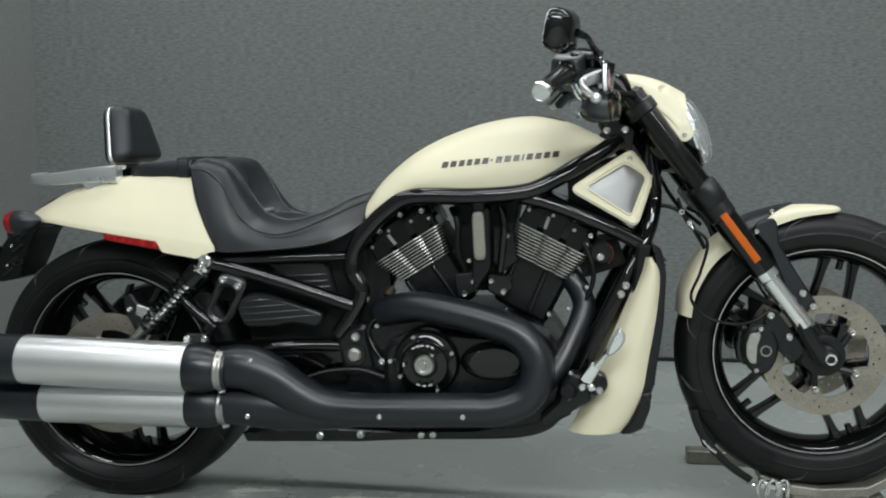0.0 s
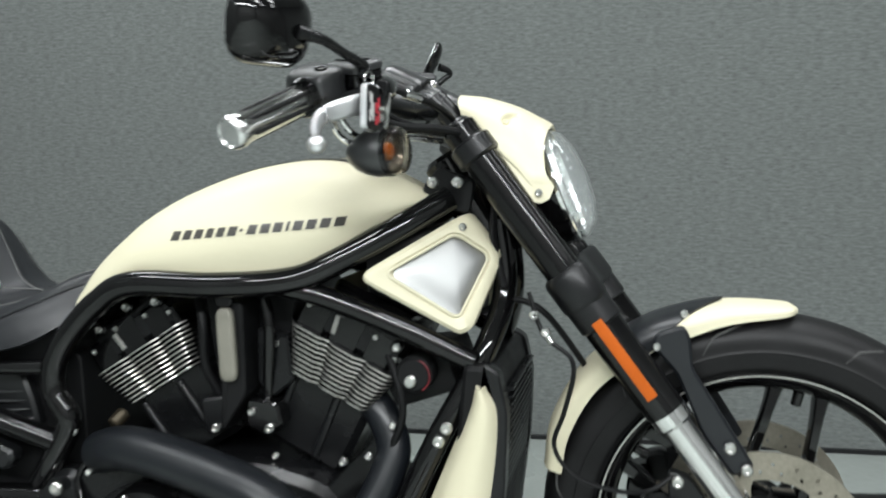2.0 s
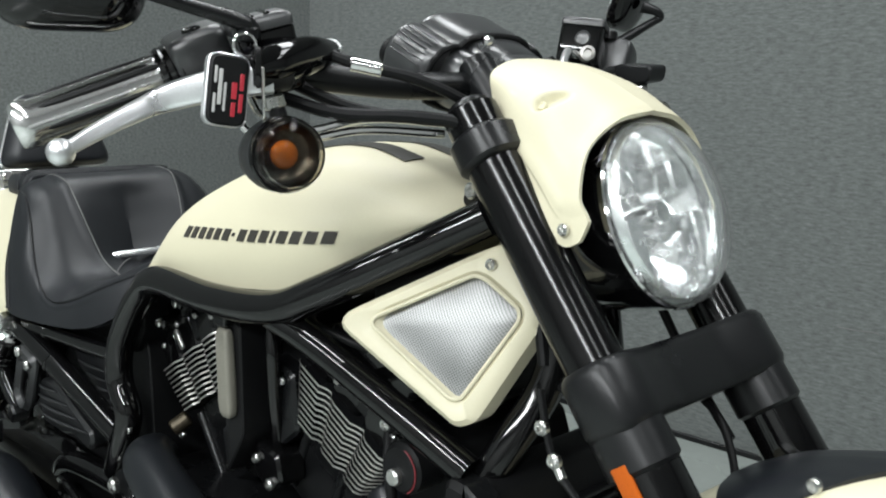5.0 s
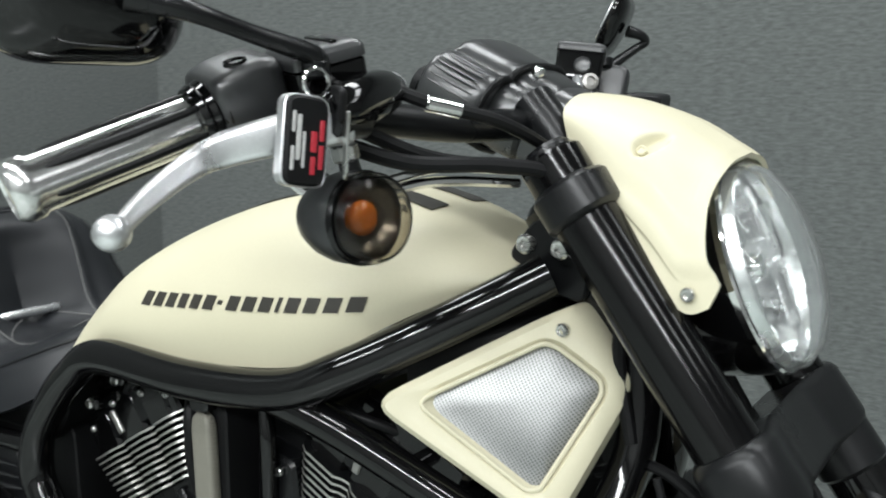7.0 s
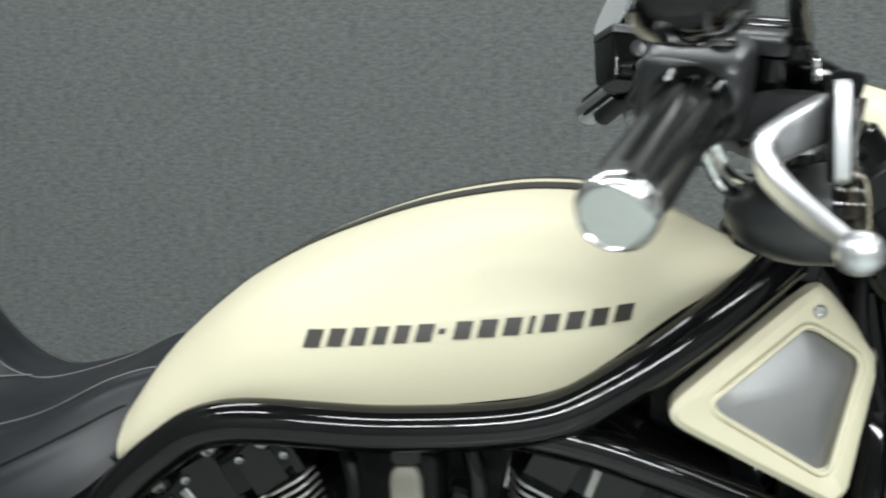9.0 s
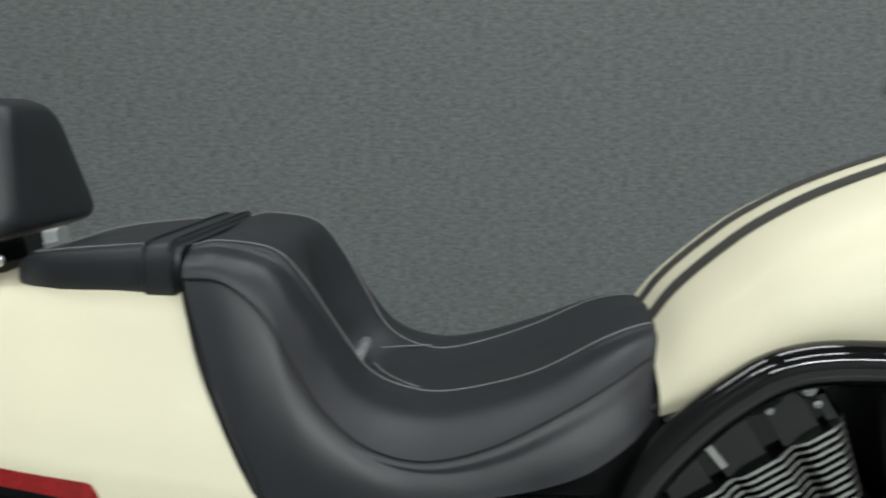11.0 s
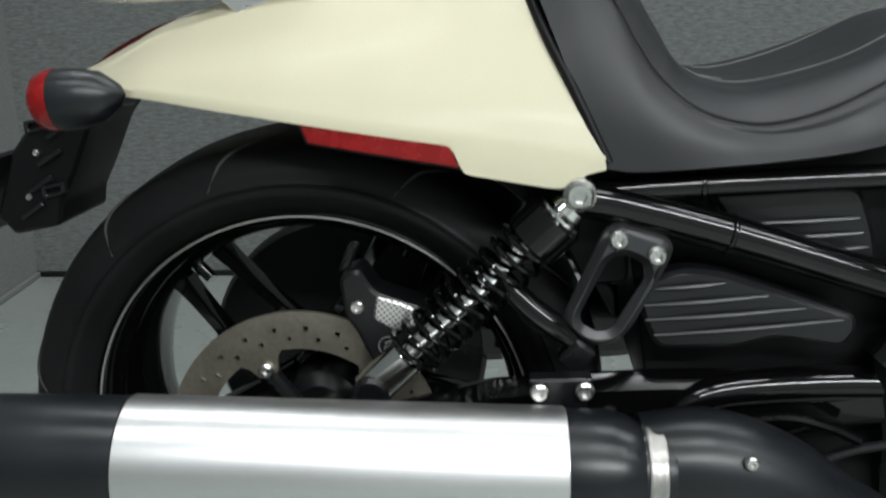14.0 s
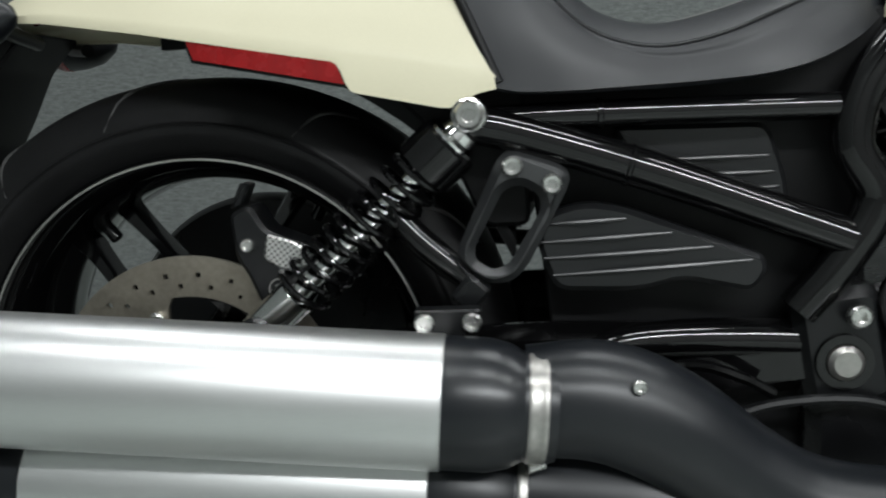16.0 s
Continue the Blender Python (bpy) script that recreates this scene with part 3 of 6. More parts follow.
SEAT_T = [(0.243, -0.100, 0.844), (0.270, -0.099, 0.847), (0.320, -0.097, 0.836), (0.348, -0.093, 0.803), (0.373, -0.086, 0.757), (0.401, -0.078, 0.711), (0.442, -0.074, 0.690), (0.486, -0.078, 0.689), (0.560, -0.085, 0.707), (0.630, -0.077, 0.737), (0.674, -0.061, 0.745), (0.684, -0.054, 0.734)]
SEAT_C = [(0.243, 0, 0.843), (0.275, 0, 0.847), (0.322, 0, 0.838), (0.330, 0, 0.802), (0.341, 0, 0.752), (0.362, 0, 0.700), (0.425, 0, 0.688), (0.490, 0, 0.689), (0.560, 0, 0.705), (0.630, 0, 0.738), (0.674, 0, 0.751), (0.685, 0, 0.739)]


def seat_row(b, sm, t, c):
    b, sm, t, c = (np.array(v) for v in (b, sm, t, c))
    ks, kt = np.linalg.norm(b - sm) / 0.15, np.linalg.norm(sm - t) / 0.11
    side = [b * (1 - f) + sm * f + np.array((0, -0.024 * ks * f * (1 - f), 0)) for f in (0, 0.33, 0.67)]
    top = [sm * 0.52 + t * 0.48 + np.array((0, -0.007, 0.009)) * kt, t * 0.8 + sm * 0.2 + np.array((0, -0.001, 0.003)) * kt]
    return [tuple(v) for v in side + [sm] + top + [t, t * 0.5 + c * 0.5, c]]


seat_st = [seat_row(*r) for r in zip(SEAT_B, SEAT_S, SEAT_T, SEAT_C)]


def far_side_up(bm, k=0.045):
    """The machine stands a touch off upright: its far side is higher."""
    for v in bm.verts:
        v.co.z += k * max(0.0, v.co.y)
    return bm


seat = part("rider_seat", far_side_up(patch(seat_st, 8, 6, True, 0.012)), LEATHER, bike, "black vinyl solo seat with grey stitching")


part("seat_pan", slab([(0.330, 0.640), (0.330, 0.606), (0.55, 0.604), (0.635, 0.600), (0.665, 0.640), (0.672, 0.690), (0.60, 0.690), (0.50, 0.640)], -0.140, 0.140, 0.010, 0.004), PLASTIC, seat, "black seat pan")


def seat_line(pts, r, lift=0.0, ends=0):
    c = cr(pts, 8)[: -8 * ends if ends else None]
    return tube([(q[0], q[1] - lift * 0.5, q[2] + lift) for q in c], r, 1, 6, smooth=False)


def seat_pair(name, make, mat, label=""):
    part(name, make(), mat, seat, label)
    part(name, far_side_up(flip(make())), mat, seat, label)


seat_pair("seam", lambda: seat_line(SEAT_S, 0.0014, 0.0, 1), PLASTIC, "dark sunk seam")
seat_pair("stitching", lambda: seat_line([(x, y - 0.0035, z + 0.0022) for x, y, z in SEAT_S], 0.0005, 0.0, 1), LEATHER)
seat_pair("stitching", lambda: seat_line(SEAT_T, 0.0008, 0.0006, 1), STITCH, "grey stitching")
seat_pair("stitching", lambda: seat_line([(0.447, -0.074, 0.6905), (0.428, -0.062, 0.694), (0.410, -0.046, 0.6985), (0.397, -0.028, 0.7035)], 0.0008, 0.0012), STITCH, "grey stitching")


part("seat_badge", tube([(0.380, -0.050, 0.7085), (0.380, -0.048, 0.7090), (0.379, 0.034, 0.7100), (0.379, 0.036, 0.7095)], [0.003, 0.0066, 0.0066, 0.003], 3, 12), CAST, seat, "silver bar badge")


def rrect(hw, hh, r, n=5):
    return rounded([(-hw, -hh), (hw, -hh), (hw, hh), (-hw, hh)], r, n)


def block_loft(rows, r):
    """A body lofted along x from rows of x, half width, bottom and top."""
    rings = []
    for x, hw, z0, z1 in rows:
        rings.append([(x, p[0], (z0 + z1) / 2 + p[1]) for p in rrect(hw, (z1 - z0) / 2, min(r, (z1 - z0) * 0.45), 5)])
    return loft(bmesh.new(), rings)


pil = part("pillion_seat", block_loft([(0.0535, 0.045, 0.814, 0.822), (0.0555, 0.066, 0.808, 0.828), (0.062, 0.086, 0.803, 0.8335), (0.074, 0.104, 0.800, 0.8385), (0.092, 0.117, 0.800, 0.8425), (0.12, 0.126, 0.802, 0.8455), (0.20, 0.134, 0.799, 0.8485), (0.232, 0.136, 0.798, 0.8485), (0.240, 0.130, 0.802, 0.8455)], 0.026), LEATHER, bike, "small black vinyl passenger pad")
part("seat_strap", block_loft([(0.205, 0.1345, 0.797, 0.8485), (0.207, 0.1375, 0.795, 0.8515), (0.234, 0.139, 0.795, 0.852), (0.236, 0.1365, 0.797, 0.8495)], 0.030), LEATHER, pil, "black vinyl strap")
half_stitch = [(0.203, -0.109, 0.8488), (0.16, -0.105, 0.8475), (0.12, -0.101, 0.8459), (0.092, -0.094, 0.8432), (0.078, -0.080, 0.8413), (0.074, -0.05, 0.8397)]
part("stitching", tube(half_stitch + [(0.0735, 0, 0.8395)] + [(x, -y, z) for x, y, z in half_stitch[::-1]], 0.0009, 4, 6), STITCH, pil, "grey stitching")
for dx in (0.2085, 0.2325):
    part("strap_piping", tube([(dx, -0.1386, 0.818), (dx, -0.1388, 0.826), (dx, -0.134, 0.8415), (dx, -0.118, 0.8521), (dx, 0, 0.8527), (dx, 0.118, 0.8521), (dx, 0.134, 0.8415), (dx, 0.1388, 0.826), (dx, 0.1386, 0.818)], 0.0014, 5, 6), LEATHER, pil)
# black tube put where shade falls between the tail and the seat
pair("seat_gap_shade", lambda: tube([(0.2475, -0.138, 0.806), (0.268, -0.171, 0.752), (0.292, -0.193, 0.700), (0.3205, -0.207, 0.634)], 0.0052, 6, 10), PLASTIC, seat, "black line standing in for shade between tail and seat")

# tail section
TAIL_S = [(-0.258, 0.708), (-0.215, 0.721), (-0.178, 0.724), (-0.113, 0.718), (0.0, 0.699), (0.100, 0.681), (0.165, 0.669), (0.220, 0.659), (0.270, 0.6495), (0.318, 0.640)]
TAIL_T = [(-0.250, 0.729), (-0.215, 0.740), (-0.165, 0.760), (-0.11, 0.781), (0.0, 0.806), (0.085, 0.811), (0.140, 0.809), (0.183, 0.807), (0.217, 0.803), (0.244, 0.800)]
TAIL_W = [(0.060, 0.038), (0.102, 0.068), (0.136, 0.087), (0.172, 0.102), (0.204, 0.120), (0.214, 0.129), (0.216, 0.134), (0.2155, 0.138), (0.214, 0.141), (0.211, 0.142)]
RIM_X = [-0.258, -0.215, -0.178, -0.113, 0.0, 0.100, 0.176, 0.180, 0.188, 0.194, 0.215, 0.268, 0.277, 0.288, 0.302, 0.318]
RIM_Z = [0.704, 0.716, 0.718, 0.711, 0.692, 0.673, 0.659, 0.655, 0.634, 0.631, 0.6265, 0.615, 0.6145, 0.619, 0.626, 0.629]
tail_st = []
for (sx, sz), (tx, tz), (wb, wt) in zip(TAIL_S, TAIL_T, TAIL_W):
    row = [(sx, -wb, sz)]
    for f, g in ((0.3, 0.21), (0.62, 0.53)):
        row.append((sx * (1 - f) + tx * f, -(wb * (1 - g) + wt * g), sz * (1 - f) + tz * f))
    tail_st.append(row + [(tx, -wt, tz - 0.004), (tx, -wt * 0.72, tz + 0.004), (tx, 0, tz + 0.008)])
tail = part("tail_section", shell(tail_st, lambda x: float(np.interp(x, RIM_X, RIM_Z)), 14, 5), CREAM, bike, "cream satin tail fairing over the rear tyre")


def reflector(grow=0.0, out=0.0):
    """A strip hung below the tail's edge in front of the step, following its flank."""
    bm = bmesh.new()
    rows = []
    for k in range(17):
        u = k / 16
        row = []
        for v in (0.0, 0.33, 0.67, 1.0):
            x = 0.046 - 0.008 * v - grow + (0.139 + 2 * grow - 0.001 * v) * u
            z = 0.6895 - 0.204 * (x - 0.038) - (0.0205 + grow) * (1 - v)
            y = -np.interp(x, [b[0] for b in TAIL_S], [w[0] for w in TAIL_W]) - out
            row.append(bm.verts.new((x, y, z)))
        rows.append(row)
    grid_faces(bm, rows)
    bmesh.ops.recalc_face_normals(bm, faces=bm.faces)
    bmesh.ops.solidify(bm, geom=list(bm.faces), thickness=0.004)
    return bm


# black border drawn in for the shadow gap round the red strip
pair("reflector_gap_shade", lambda: reflector(0.003, -0.003), PLASTIC, tail, "dark border standing in for the gap's shadow")
pair("side_reflector", reflector, RED, tail, "red side reflector")
part("tail_lamp", patch([[(-0.236, -0.03, 0.737), (-0.236, -0.015, 0.742), (-0.236, 0, 0.743)], [(-0.19, -0.052, 0.760), (-0.19, -0.025, 0.764), (-0.19, 0, 0.765)], [(-0.13, -0.065, 0.781), (-0.13, -0.03, 0.786), (-0.13, 0, 0.787)], [(-0.075, -0.06, 0.792), (-0.075, -0.03, 0.797), (-0.075, 0, 0.798)]], 5, 4, True, 0.006), TAILRED, tail, "dark red tail lamp lens")
part("inner_fender", patch([[(x, -w, z - 0.01), (x, 0.005 - w, z + 0.02), (x, -0.6 * w, z + 0.035), (x, 0, z + 0.04)] for x, w, z in ((-0.03, 0.095, 0.697), (0.08, 0.13, 0.690), (0.2, 0.14, 0.63), (0.28, 0.14, 0.56), (0.33, 0.14, 0.47))], 4, 4, True, 0.005), PLASTIC, bike, "black plastic inner fender")
part("under_tail_liner", slab([(0.12, 0.70), (0.34, 0.70), (0.345, 0.50), (0.300, 0.50), (0.262, 0.585), (0.205, 0.640)], -0.150, 0.150, 0.012, 0.004), PLASTIC, bike, "black plastic liner under the tail")

# luggage rail and backrest
rail_path = cr([(0.052, -0.128, 0.822), (-0.02, -0.124, 0.822), (-0.12, -0.112, 0.818), (-0.185, -0.098, 0.819), (-0.212, -0.065, 0.822), (-0.220, 0, 0.825), (-0.212, 0.065, 0.822), (-0.185, 0.098, 0.819), (-0.12, 0.112, 0.818), (-0.04, 0.121, 0.819), (0.004, 0.124, 0.820)], 5)
rail_sc = [1.40 - 0.62 * min(1, min(i, len(rail_path) - 1 - i) / 15) for i in range(len(rail_path))]
rail = part("luggage_rail", far_side_up(sweep(bmesh.new(), rail_path, [tuple(p) for p in rrect(0.0115, 0.0155, 0.005, 3)], rail_sc), 0.01), CAST, bike, "silver cast passenger grab rail")
for s, x1 in ((-1, 0.056), (1, 0.006)):
    part("rail_foot", slab([(x1, 0.815), (x1 - 0.004, 0.796), (-0.028, 0.782), (-0.052, 0.806), (-0.04, 0.815)], s * 0.118 - 0.010, s * 0.118 + 0.010, 0.006), CAST, rail, "silver cast foot")
part("rail_plate", block_loft([(-0.06, 0.11, 0.818, 0.826), (-0.02, 0.114, 0.817, 0.827), (0.004, 0.115, 0.816, 0.828)], 0.004), CAST, rail)
part("rail_crossbar", block_loft([(-0.085, 0.105, 0.822, 0.830), (-0.065, 0.105, 0.822, 0.832)], 0.004), CAST, rail)
PAD_LEAN = pose(0.0225, 0, 0.847, 0, -8.6, 0)


def pad_loft(x0, rows, grow=0.0):
    """A backrest layer: outlines in the cross plane, set along x."""
    rings = []
    for dx, s in rows:
        o = rounded([(-0.112 * s - grow, 0.002 + 0.03 * (1 - s) - grow), (0.112 * s + grow, 0.002 + 0.03 * (1 - s) - grow), (0.062 * s + grow, 0.146 * (0.45 + s * 0.55) + grow), (-0.062 * s - grow, 0.146 * (0.45 + s * 0.55) + grow)], 0.030 * (0.4 + 0.6 * s), 8)
        rings.append([(x0 + dx, p[0], p[1]) for p in o])
    return moved(loft(bmesh.new(), rings), PAD_LEAN)


pad = part("backrest_pad", pad_loft(0.004, [(0, 0.97), (0.003, 1.0), (0.012, 1.0), (0.024, 0.955), (0.036, 0.87), (0.0415, 0.80), (0.0435, 0.73), (0.0445, 0.5), (0.045, 0.2)]), LEATHER, bike, "black vinyl passenger backrest pad")
part("backrest_trim", pad_loft(-0.006, [(0, 0.99), (0.002, 1.005), (0.007, 1.005), (0.009, 0.99)], 0.001), BRUSHED, pad, "chrome edge trim")
part("backrest_plate", pad_loft(-0.016, [(0, 0.93), (0.003, 0.985), (0.010, 0.99)]), GLOSS, pad, "gloss black back plate")
part("backrest_post", block_loft([(-0.004, 0.045, 0.815, 0.852), (0.02, 0.045, 0.815, 0.858)], 0.006), GLOSS, pad, "black bracket")
bolts(pad, [(0.058, -0.112, 0.838, 0.006)])

# rear lamps and plate bracket
def bullet(length, r, tail_r=0.35):
    return [(0.0, 0.0), (r * 0.86, 0.0), (r * 0.97, length * 0.04), (r, length * 0.2), (r * 0.96, length * 0.45), (r * 0.8, length * 0.7), (r * tail_r, length * 0.93), (0, length)]


for s, sx, sy in ((-1, -0.213, -0.180), (1, -0.268, 0.145)):
    sg = part("rear_turn_signal", lathe([(max(a, 0), b) for a, b in bullet(0.080, 0.030)], (sx, sy, 0.716), (1, 0, 0.03), 28), EXHAUST, bike, "dark bullet turn signal with a red lens")
    part("signal_lens", lathe([(0, -0.012), (0.016, -0.010), (0.0265, -0.002), (0.0302, 0.008), (0.0304, 0.016), (0, 0.016)], (sx - 0.002, sy, 0.716), (1, 0, 0.03), 28), RED, sg, "red lens")
    part("signal_stalk", tube([(sx + 0.041, sy * 0.94, 0.714), (sx + 0.037, sy * 0.72, 0.710), (-0.185, s * 0.055, 0.704)], 0.008, 5, 10), SATIN, sg)
plate_arm = part("plate_bracket", slab([(-0.196, 0.718), (-0.285, 0.702), (-0.330, 0.652), (-0.362, 0.580), (-0.345, 0.556), (-0.287, 0.565), (-0.281, 0.591), (-0.262, 0.622), (-0.233, 0.677)], -0.06, 0.06, 0.006, 0.004), PLASTIC, bike, "black plastic number plate bracket")
part("number_plate_holder", box((-0.375, 0, 0.60), (0.008, 0.17, 0.12), (0, 34, 0)), PLASTIC, plate_arm)
for k in range(4):
    part("bracket_rib", box((-0.268 - 0.016 * k, -0.062, 0.674 - 0.030 * k), (0.006, 0.008, 0.034), (0, 62, 0), 0.002), PANEL, plate_arm)
bolts(plate_arm, [(-0.318, -0.061, 0.600, 0.004), (-0.300, -0.061, 0.650, 0.004)])
for bx, bz in ((-0.292, 0.680), (-0.285, 0.606)):
    part("bracket_window", ring_slab([(bx - 0.014, bz - 0.008), (bx + 0.014, bz - 0.002), (bx + 0.014, bz + 0.010), (bx - 0.014, bz + 0.006)], [(bx - 0.009, bz - 0.004), (bx + 0.009, bz), (bx + 0.009, bz + 0.006), (bx - 0.009, bz + 0.003)], -0.068, -0.058, 0.003, 0.001), PANEL, plate_arm)


# rear suspension
for s in (-1, 1):
    top, low = np.array((0.290, s * 0.192, 0.598)), np.array((0.082, s * 0.18, 0.409))
    d = (low - top) / np.linalg.norm(low - top)
    sh = part("rear_shock", rod(top + d * 0.020, top + d * 0.059, 0.0300, 30, b=0.003), GLOSS, bike, "black and chrome rear shock absorber")
    part("shock_collar", lathe([(0.012, 0), (0.024, 0), (0.026, 0.003), (0.026, 0.008), (0.020, 0.012), (0.018, 0.02), (0.012, 0.02)], tuple(top + d * 0.025), tuple(-d), 24), CHROME, sh, "chrome collar")
    part("shock_rod", rod(top + d * 0.05, low, 0.0105, 22), CHROME, sh, "chrome damper rod")
    hel = []
    u = Vector(d).orthogonal().normalized()
    w = Vector(d).cross(u)
    for k in range(301):
        a = 2 * math.pi * 10.5 * k / 300
        p = Vector(top + d * (0.060 + 0.165 * k / 300)) + (u * math.cos(a) + w * math.sin(a)) * 0.0268
        hel.append(tuple(p))
    part("shock_spring", tube(hel, 0.0031, 1, 8, smooth=False), GLOSS, sh, "black coil spring")
    part("shock_foot", rod(top + d * 0.226, top + d * 0.29, 0.0205, 24, b=0.003), CHROME, sh, "bare metal lower eye")
    part("top_washer", lathe([(0.0105, 0.003), (0.013, 0.0045), (0.0152, 0.003), (0.0160, -0.002), (0.0160, -0.02)], (0.2934, s * 0.214, 0.6076), (0, s, 0), 32), STEEL, sh, "steel washer ring")
    part("top_bolt", lathe([(0, 0.0035), (0.0055, 0.0035), (0.0065, 0.0075), (0.0105, 0.0078), (0.013, 0.005), (0.0135, -0.004)], (0.2934, s * 0.214, 0.6076), (0, s, 0), 28), STEEL, sh, "steel bolt head")
    part("shock_eye", rod((low[0], s * 0.155, low[2]), (low[0], s * 0.205, low[2]), 0.018, 20), SATIN, sh)
    part("swingarm", slab([(0.66, 0.40), (0.66, 0.345), (0.36, 0.30), (0.20, 0.30), (-0.05, 0.295), (-0.06, 0.345), (0.10, 0.375), (0.20, 0.40), (0.36, 0.405)], s * 0.165, s * 0.130, 0.016, 0.014), GLOSS, bike, "satin black swingarm leg")
part("drive_pulley", lathe([(0.030, 0.128), (0.050, 0.124), (0.130, 0.130), (0.184, 0.128), (0.191, 0.138), (0.191, 0.165), (0.178, 0.168), (0.130, 0.150), (0.050, 0.145), (0.030, 0.160)], (-0.007, 0, 0.326), (0, 1, 0), 60, closed=True), SATIN, bike, "black drive belt pulley")
part("drive_belt", tube([(0.0, 0.152, 0.485), (0.25, 0.152, 0.455), (0.60, 0.150, 0.42)], 0.011, 4, 10), RUBBER, bike, "black drive belt")
part("rear_axle", rod((0, -0.19, 0.325), (0, 0.19, 0.325), 0.014, 20), STEEL, bike)
BR = [(0.317, 0.569), (0.331, 0.577), (0.372, 0.561), (0.382, 0.551), (0.378, 0.537), (0.341, 0.468), (0.325, 0.453), (0.297, 0.453), (0.275, 0.473), (0.278, 0.488)]
BRI = [(0.319, 0.536), (0.326, 0.541), (0.337, 0.543), (0.353, 0.534), (0.355, 0.520), (0.325, 0.472), (0.317, 0.467), (0.308, 0.466), (0.294, 0.474), (0.292, 0.485)]
pair("peg_bracket", lambda: ring_slab(BR, BRI, -0.200, -0.180, 0.012, 0.008), HOUSING, bike, "black forged passenger peg bracket")
pair("passenger_peg", lambda: tube([(0.219, -0.192, 0.532), (0.226, -0.195, 0.515), (0.244, -0.196, 0.494), (0.266, -0.196, 0.474), (0.286, -0.196, 0.455)], [0.007, 0.0115, 0.0135, 0.0135, 0.010], 5, 14), GLOSS, bike, "gloss black folded passenger peg")
pair("peg_hinge", lambda: box((0.288, -0.195, 0.446), (0.026, 0.030, 0.030), (0, 42, 0), 0.005), SATIN, bike, "black peg hinge")
bolts(bike, [(0.250, -0.247, 0.429, 0.009), (0.292, -0.247, 0.429, 0.009)])
part("muffler_hanger", slab([(0.24, 0.44), (0.30, 0.44), (0.292, 0.40), (0.25, 0.40)], -0.245, -0.225, 0.004), SATIN, bike)

# rear caliper
cal = part("rear_caliper", slab([(0.052, 0.522), (0.073, 0.531), (0.088, 0.505), (0.138, 0.485), (0.131, 0.458), (0.101, 0.442), (0.082, 0.424), (0.066, 0.463), (0.056, 0.478)], -0.165, -0.115, 0.008, 0.004), SATIN, bike, "black brake caliper with a silver plate")
part("caliper_plate", slab([(0.090, 0.502), (0.114, 0.495), (0.135, 0.483), (0.130, 0.470), (0.108, 0.464), (0.085, 0.478)], -0.170, -0.164, 0.004), PIERCED, cal, "silver textured plate")
part("caliper_lug", slab([(0.05, 0.525), (0.062, 0.528), (0.072, 0.55), (0.062, 0.552)], -0.155, -0.13, 0.004), SATIN, cal)
bolts(cal, [(0.0695, -0.167, 0.491, 0.007)])
mark = part("caliper_mark", lathe([(0.0094, 0.0), (0.0094, 0.0012), (0.0108, 0.0012), (0.0108, 0.0)], (0.098, -0.1645, 0.447), (0, -1, 0), 28, closed=True), CAPSTEEL, cal, "pale ring mark")
for k in (-1, 0, 1):
    part("mark_bar", box((0.098, -0.1654, 0.447 + 0.0045 * k), (0.011 if k == 0 else 0.008, 0.0012, 0.0022), (0, -24, 0), 0.0003), CAPSTEEL, mark)

# mufflers
def muffler(front, rear, r, x_sil0, x_sil1, label):
    f, q = np.array(front), np.array(rear)
    d = q - f
    L = np.linalg.norm(d)
    ax = d / L
    t0, t1 = (x_sil1 - f[0]) / d[0] * L, (x_sil0 - f[0]) / d[0] * L
    body = part("muffler", lathe([(0.03, 0), (r * 0.80, 0.0), (r * 0.92, 0.012), (r * 0.99, 0.03), (r - 0.0005, t0 + 0.001), (r * 0.97, t0 + 0.003), (0.03, t0 + 0.003)], f, ax, 48), EXHAUST, bike, label)
    part("muffler_sleeve", lathe([(r * 0.9, t0), (r + 0.0002, t0), (r + 0.001, t0 + 0.001), (r + 0.001, t1 - 0.001), (r + 0.0002, t1), (r * 0.9, t1)], f, ax, 56), BRUSHED, body, "brushed aluminium muffler sleeve")
    part("muffler_tip", lathe([(r * 0.95, t1), (r - 0.0005, t1 + 0.001), (r - 0.0005, t1 + 0.06), (r * 0.96, L - 0.03), (r * 0.80, L - 0.006), (r * 0.70, L), (r * 0.62, L - 0.004), (r * 0.60, L - 0.06), (0, L - 0.06)], f, ax, 48), EXHAUST, body, "matte black muffler tip")
    band = part("muffler_clamp", lathe([(r * 0.78, -0.018), (r * 0.825, -0.018), (r * 0.838, -0.0165), (r * 0.838, -0.0145), (r * 0.826, -0.013), (r * 0.826, -0.007), (r * 0.838, -0.0055), (r * 0.838, -0.0035), (r * 0.825, -0.002), (r * 0.78, -0.002)], f, ax, 64), CAPSTEEL, body, "bright band clamp", sharp=60)
    part("clamp_bolt", rod((f[0] + 0.016, f[1] - 0.004, f[2] - r * 0.86), (f[0] + 0.002, f[1] - 0.010, f[2] - r * 0.90), 0.005, 12), STEEL, band)
    part("clamp_sleeve", lathe([(r * 0.7, -0.026), (r * 0.79, -0.026), (r * 0.81, -0.022), (r * 0.81, 0.004), (r * 0.7, 0.004)], f, ax, 48), EXHAUST, body, "dark pipe joint")
    return body


muffler((0.335, -0.286, 0.3660), (-0.30, -0.325, 0.4205), 0.0562, -0.120, 0.268, "brushed aluminium and matte black upper muffler")
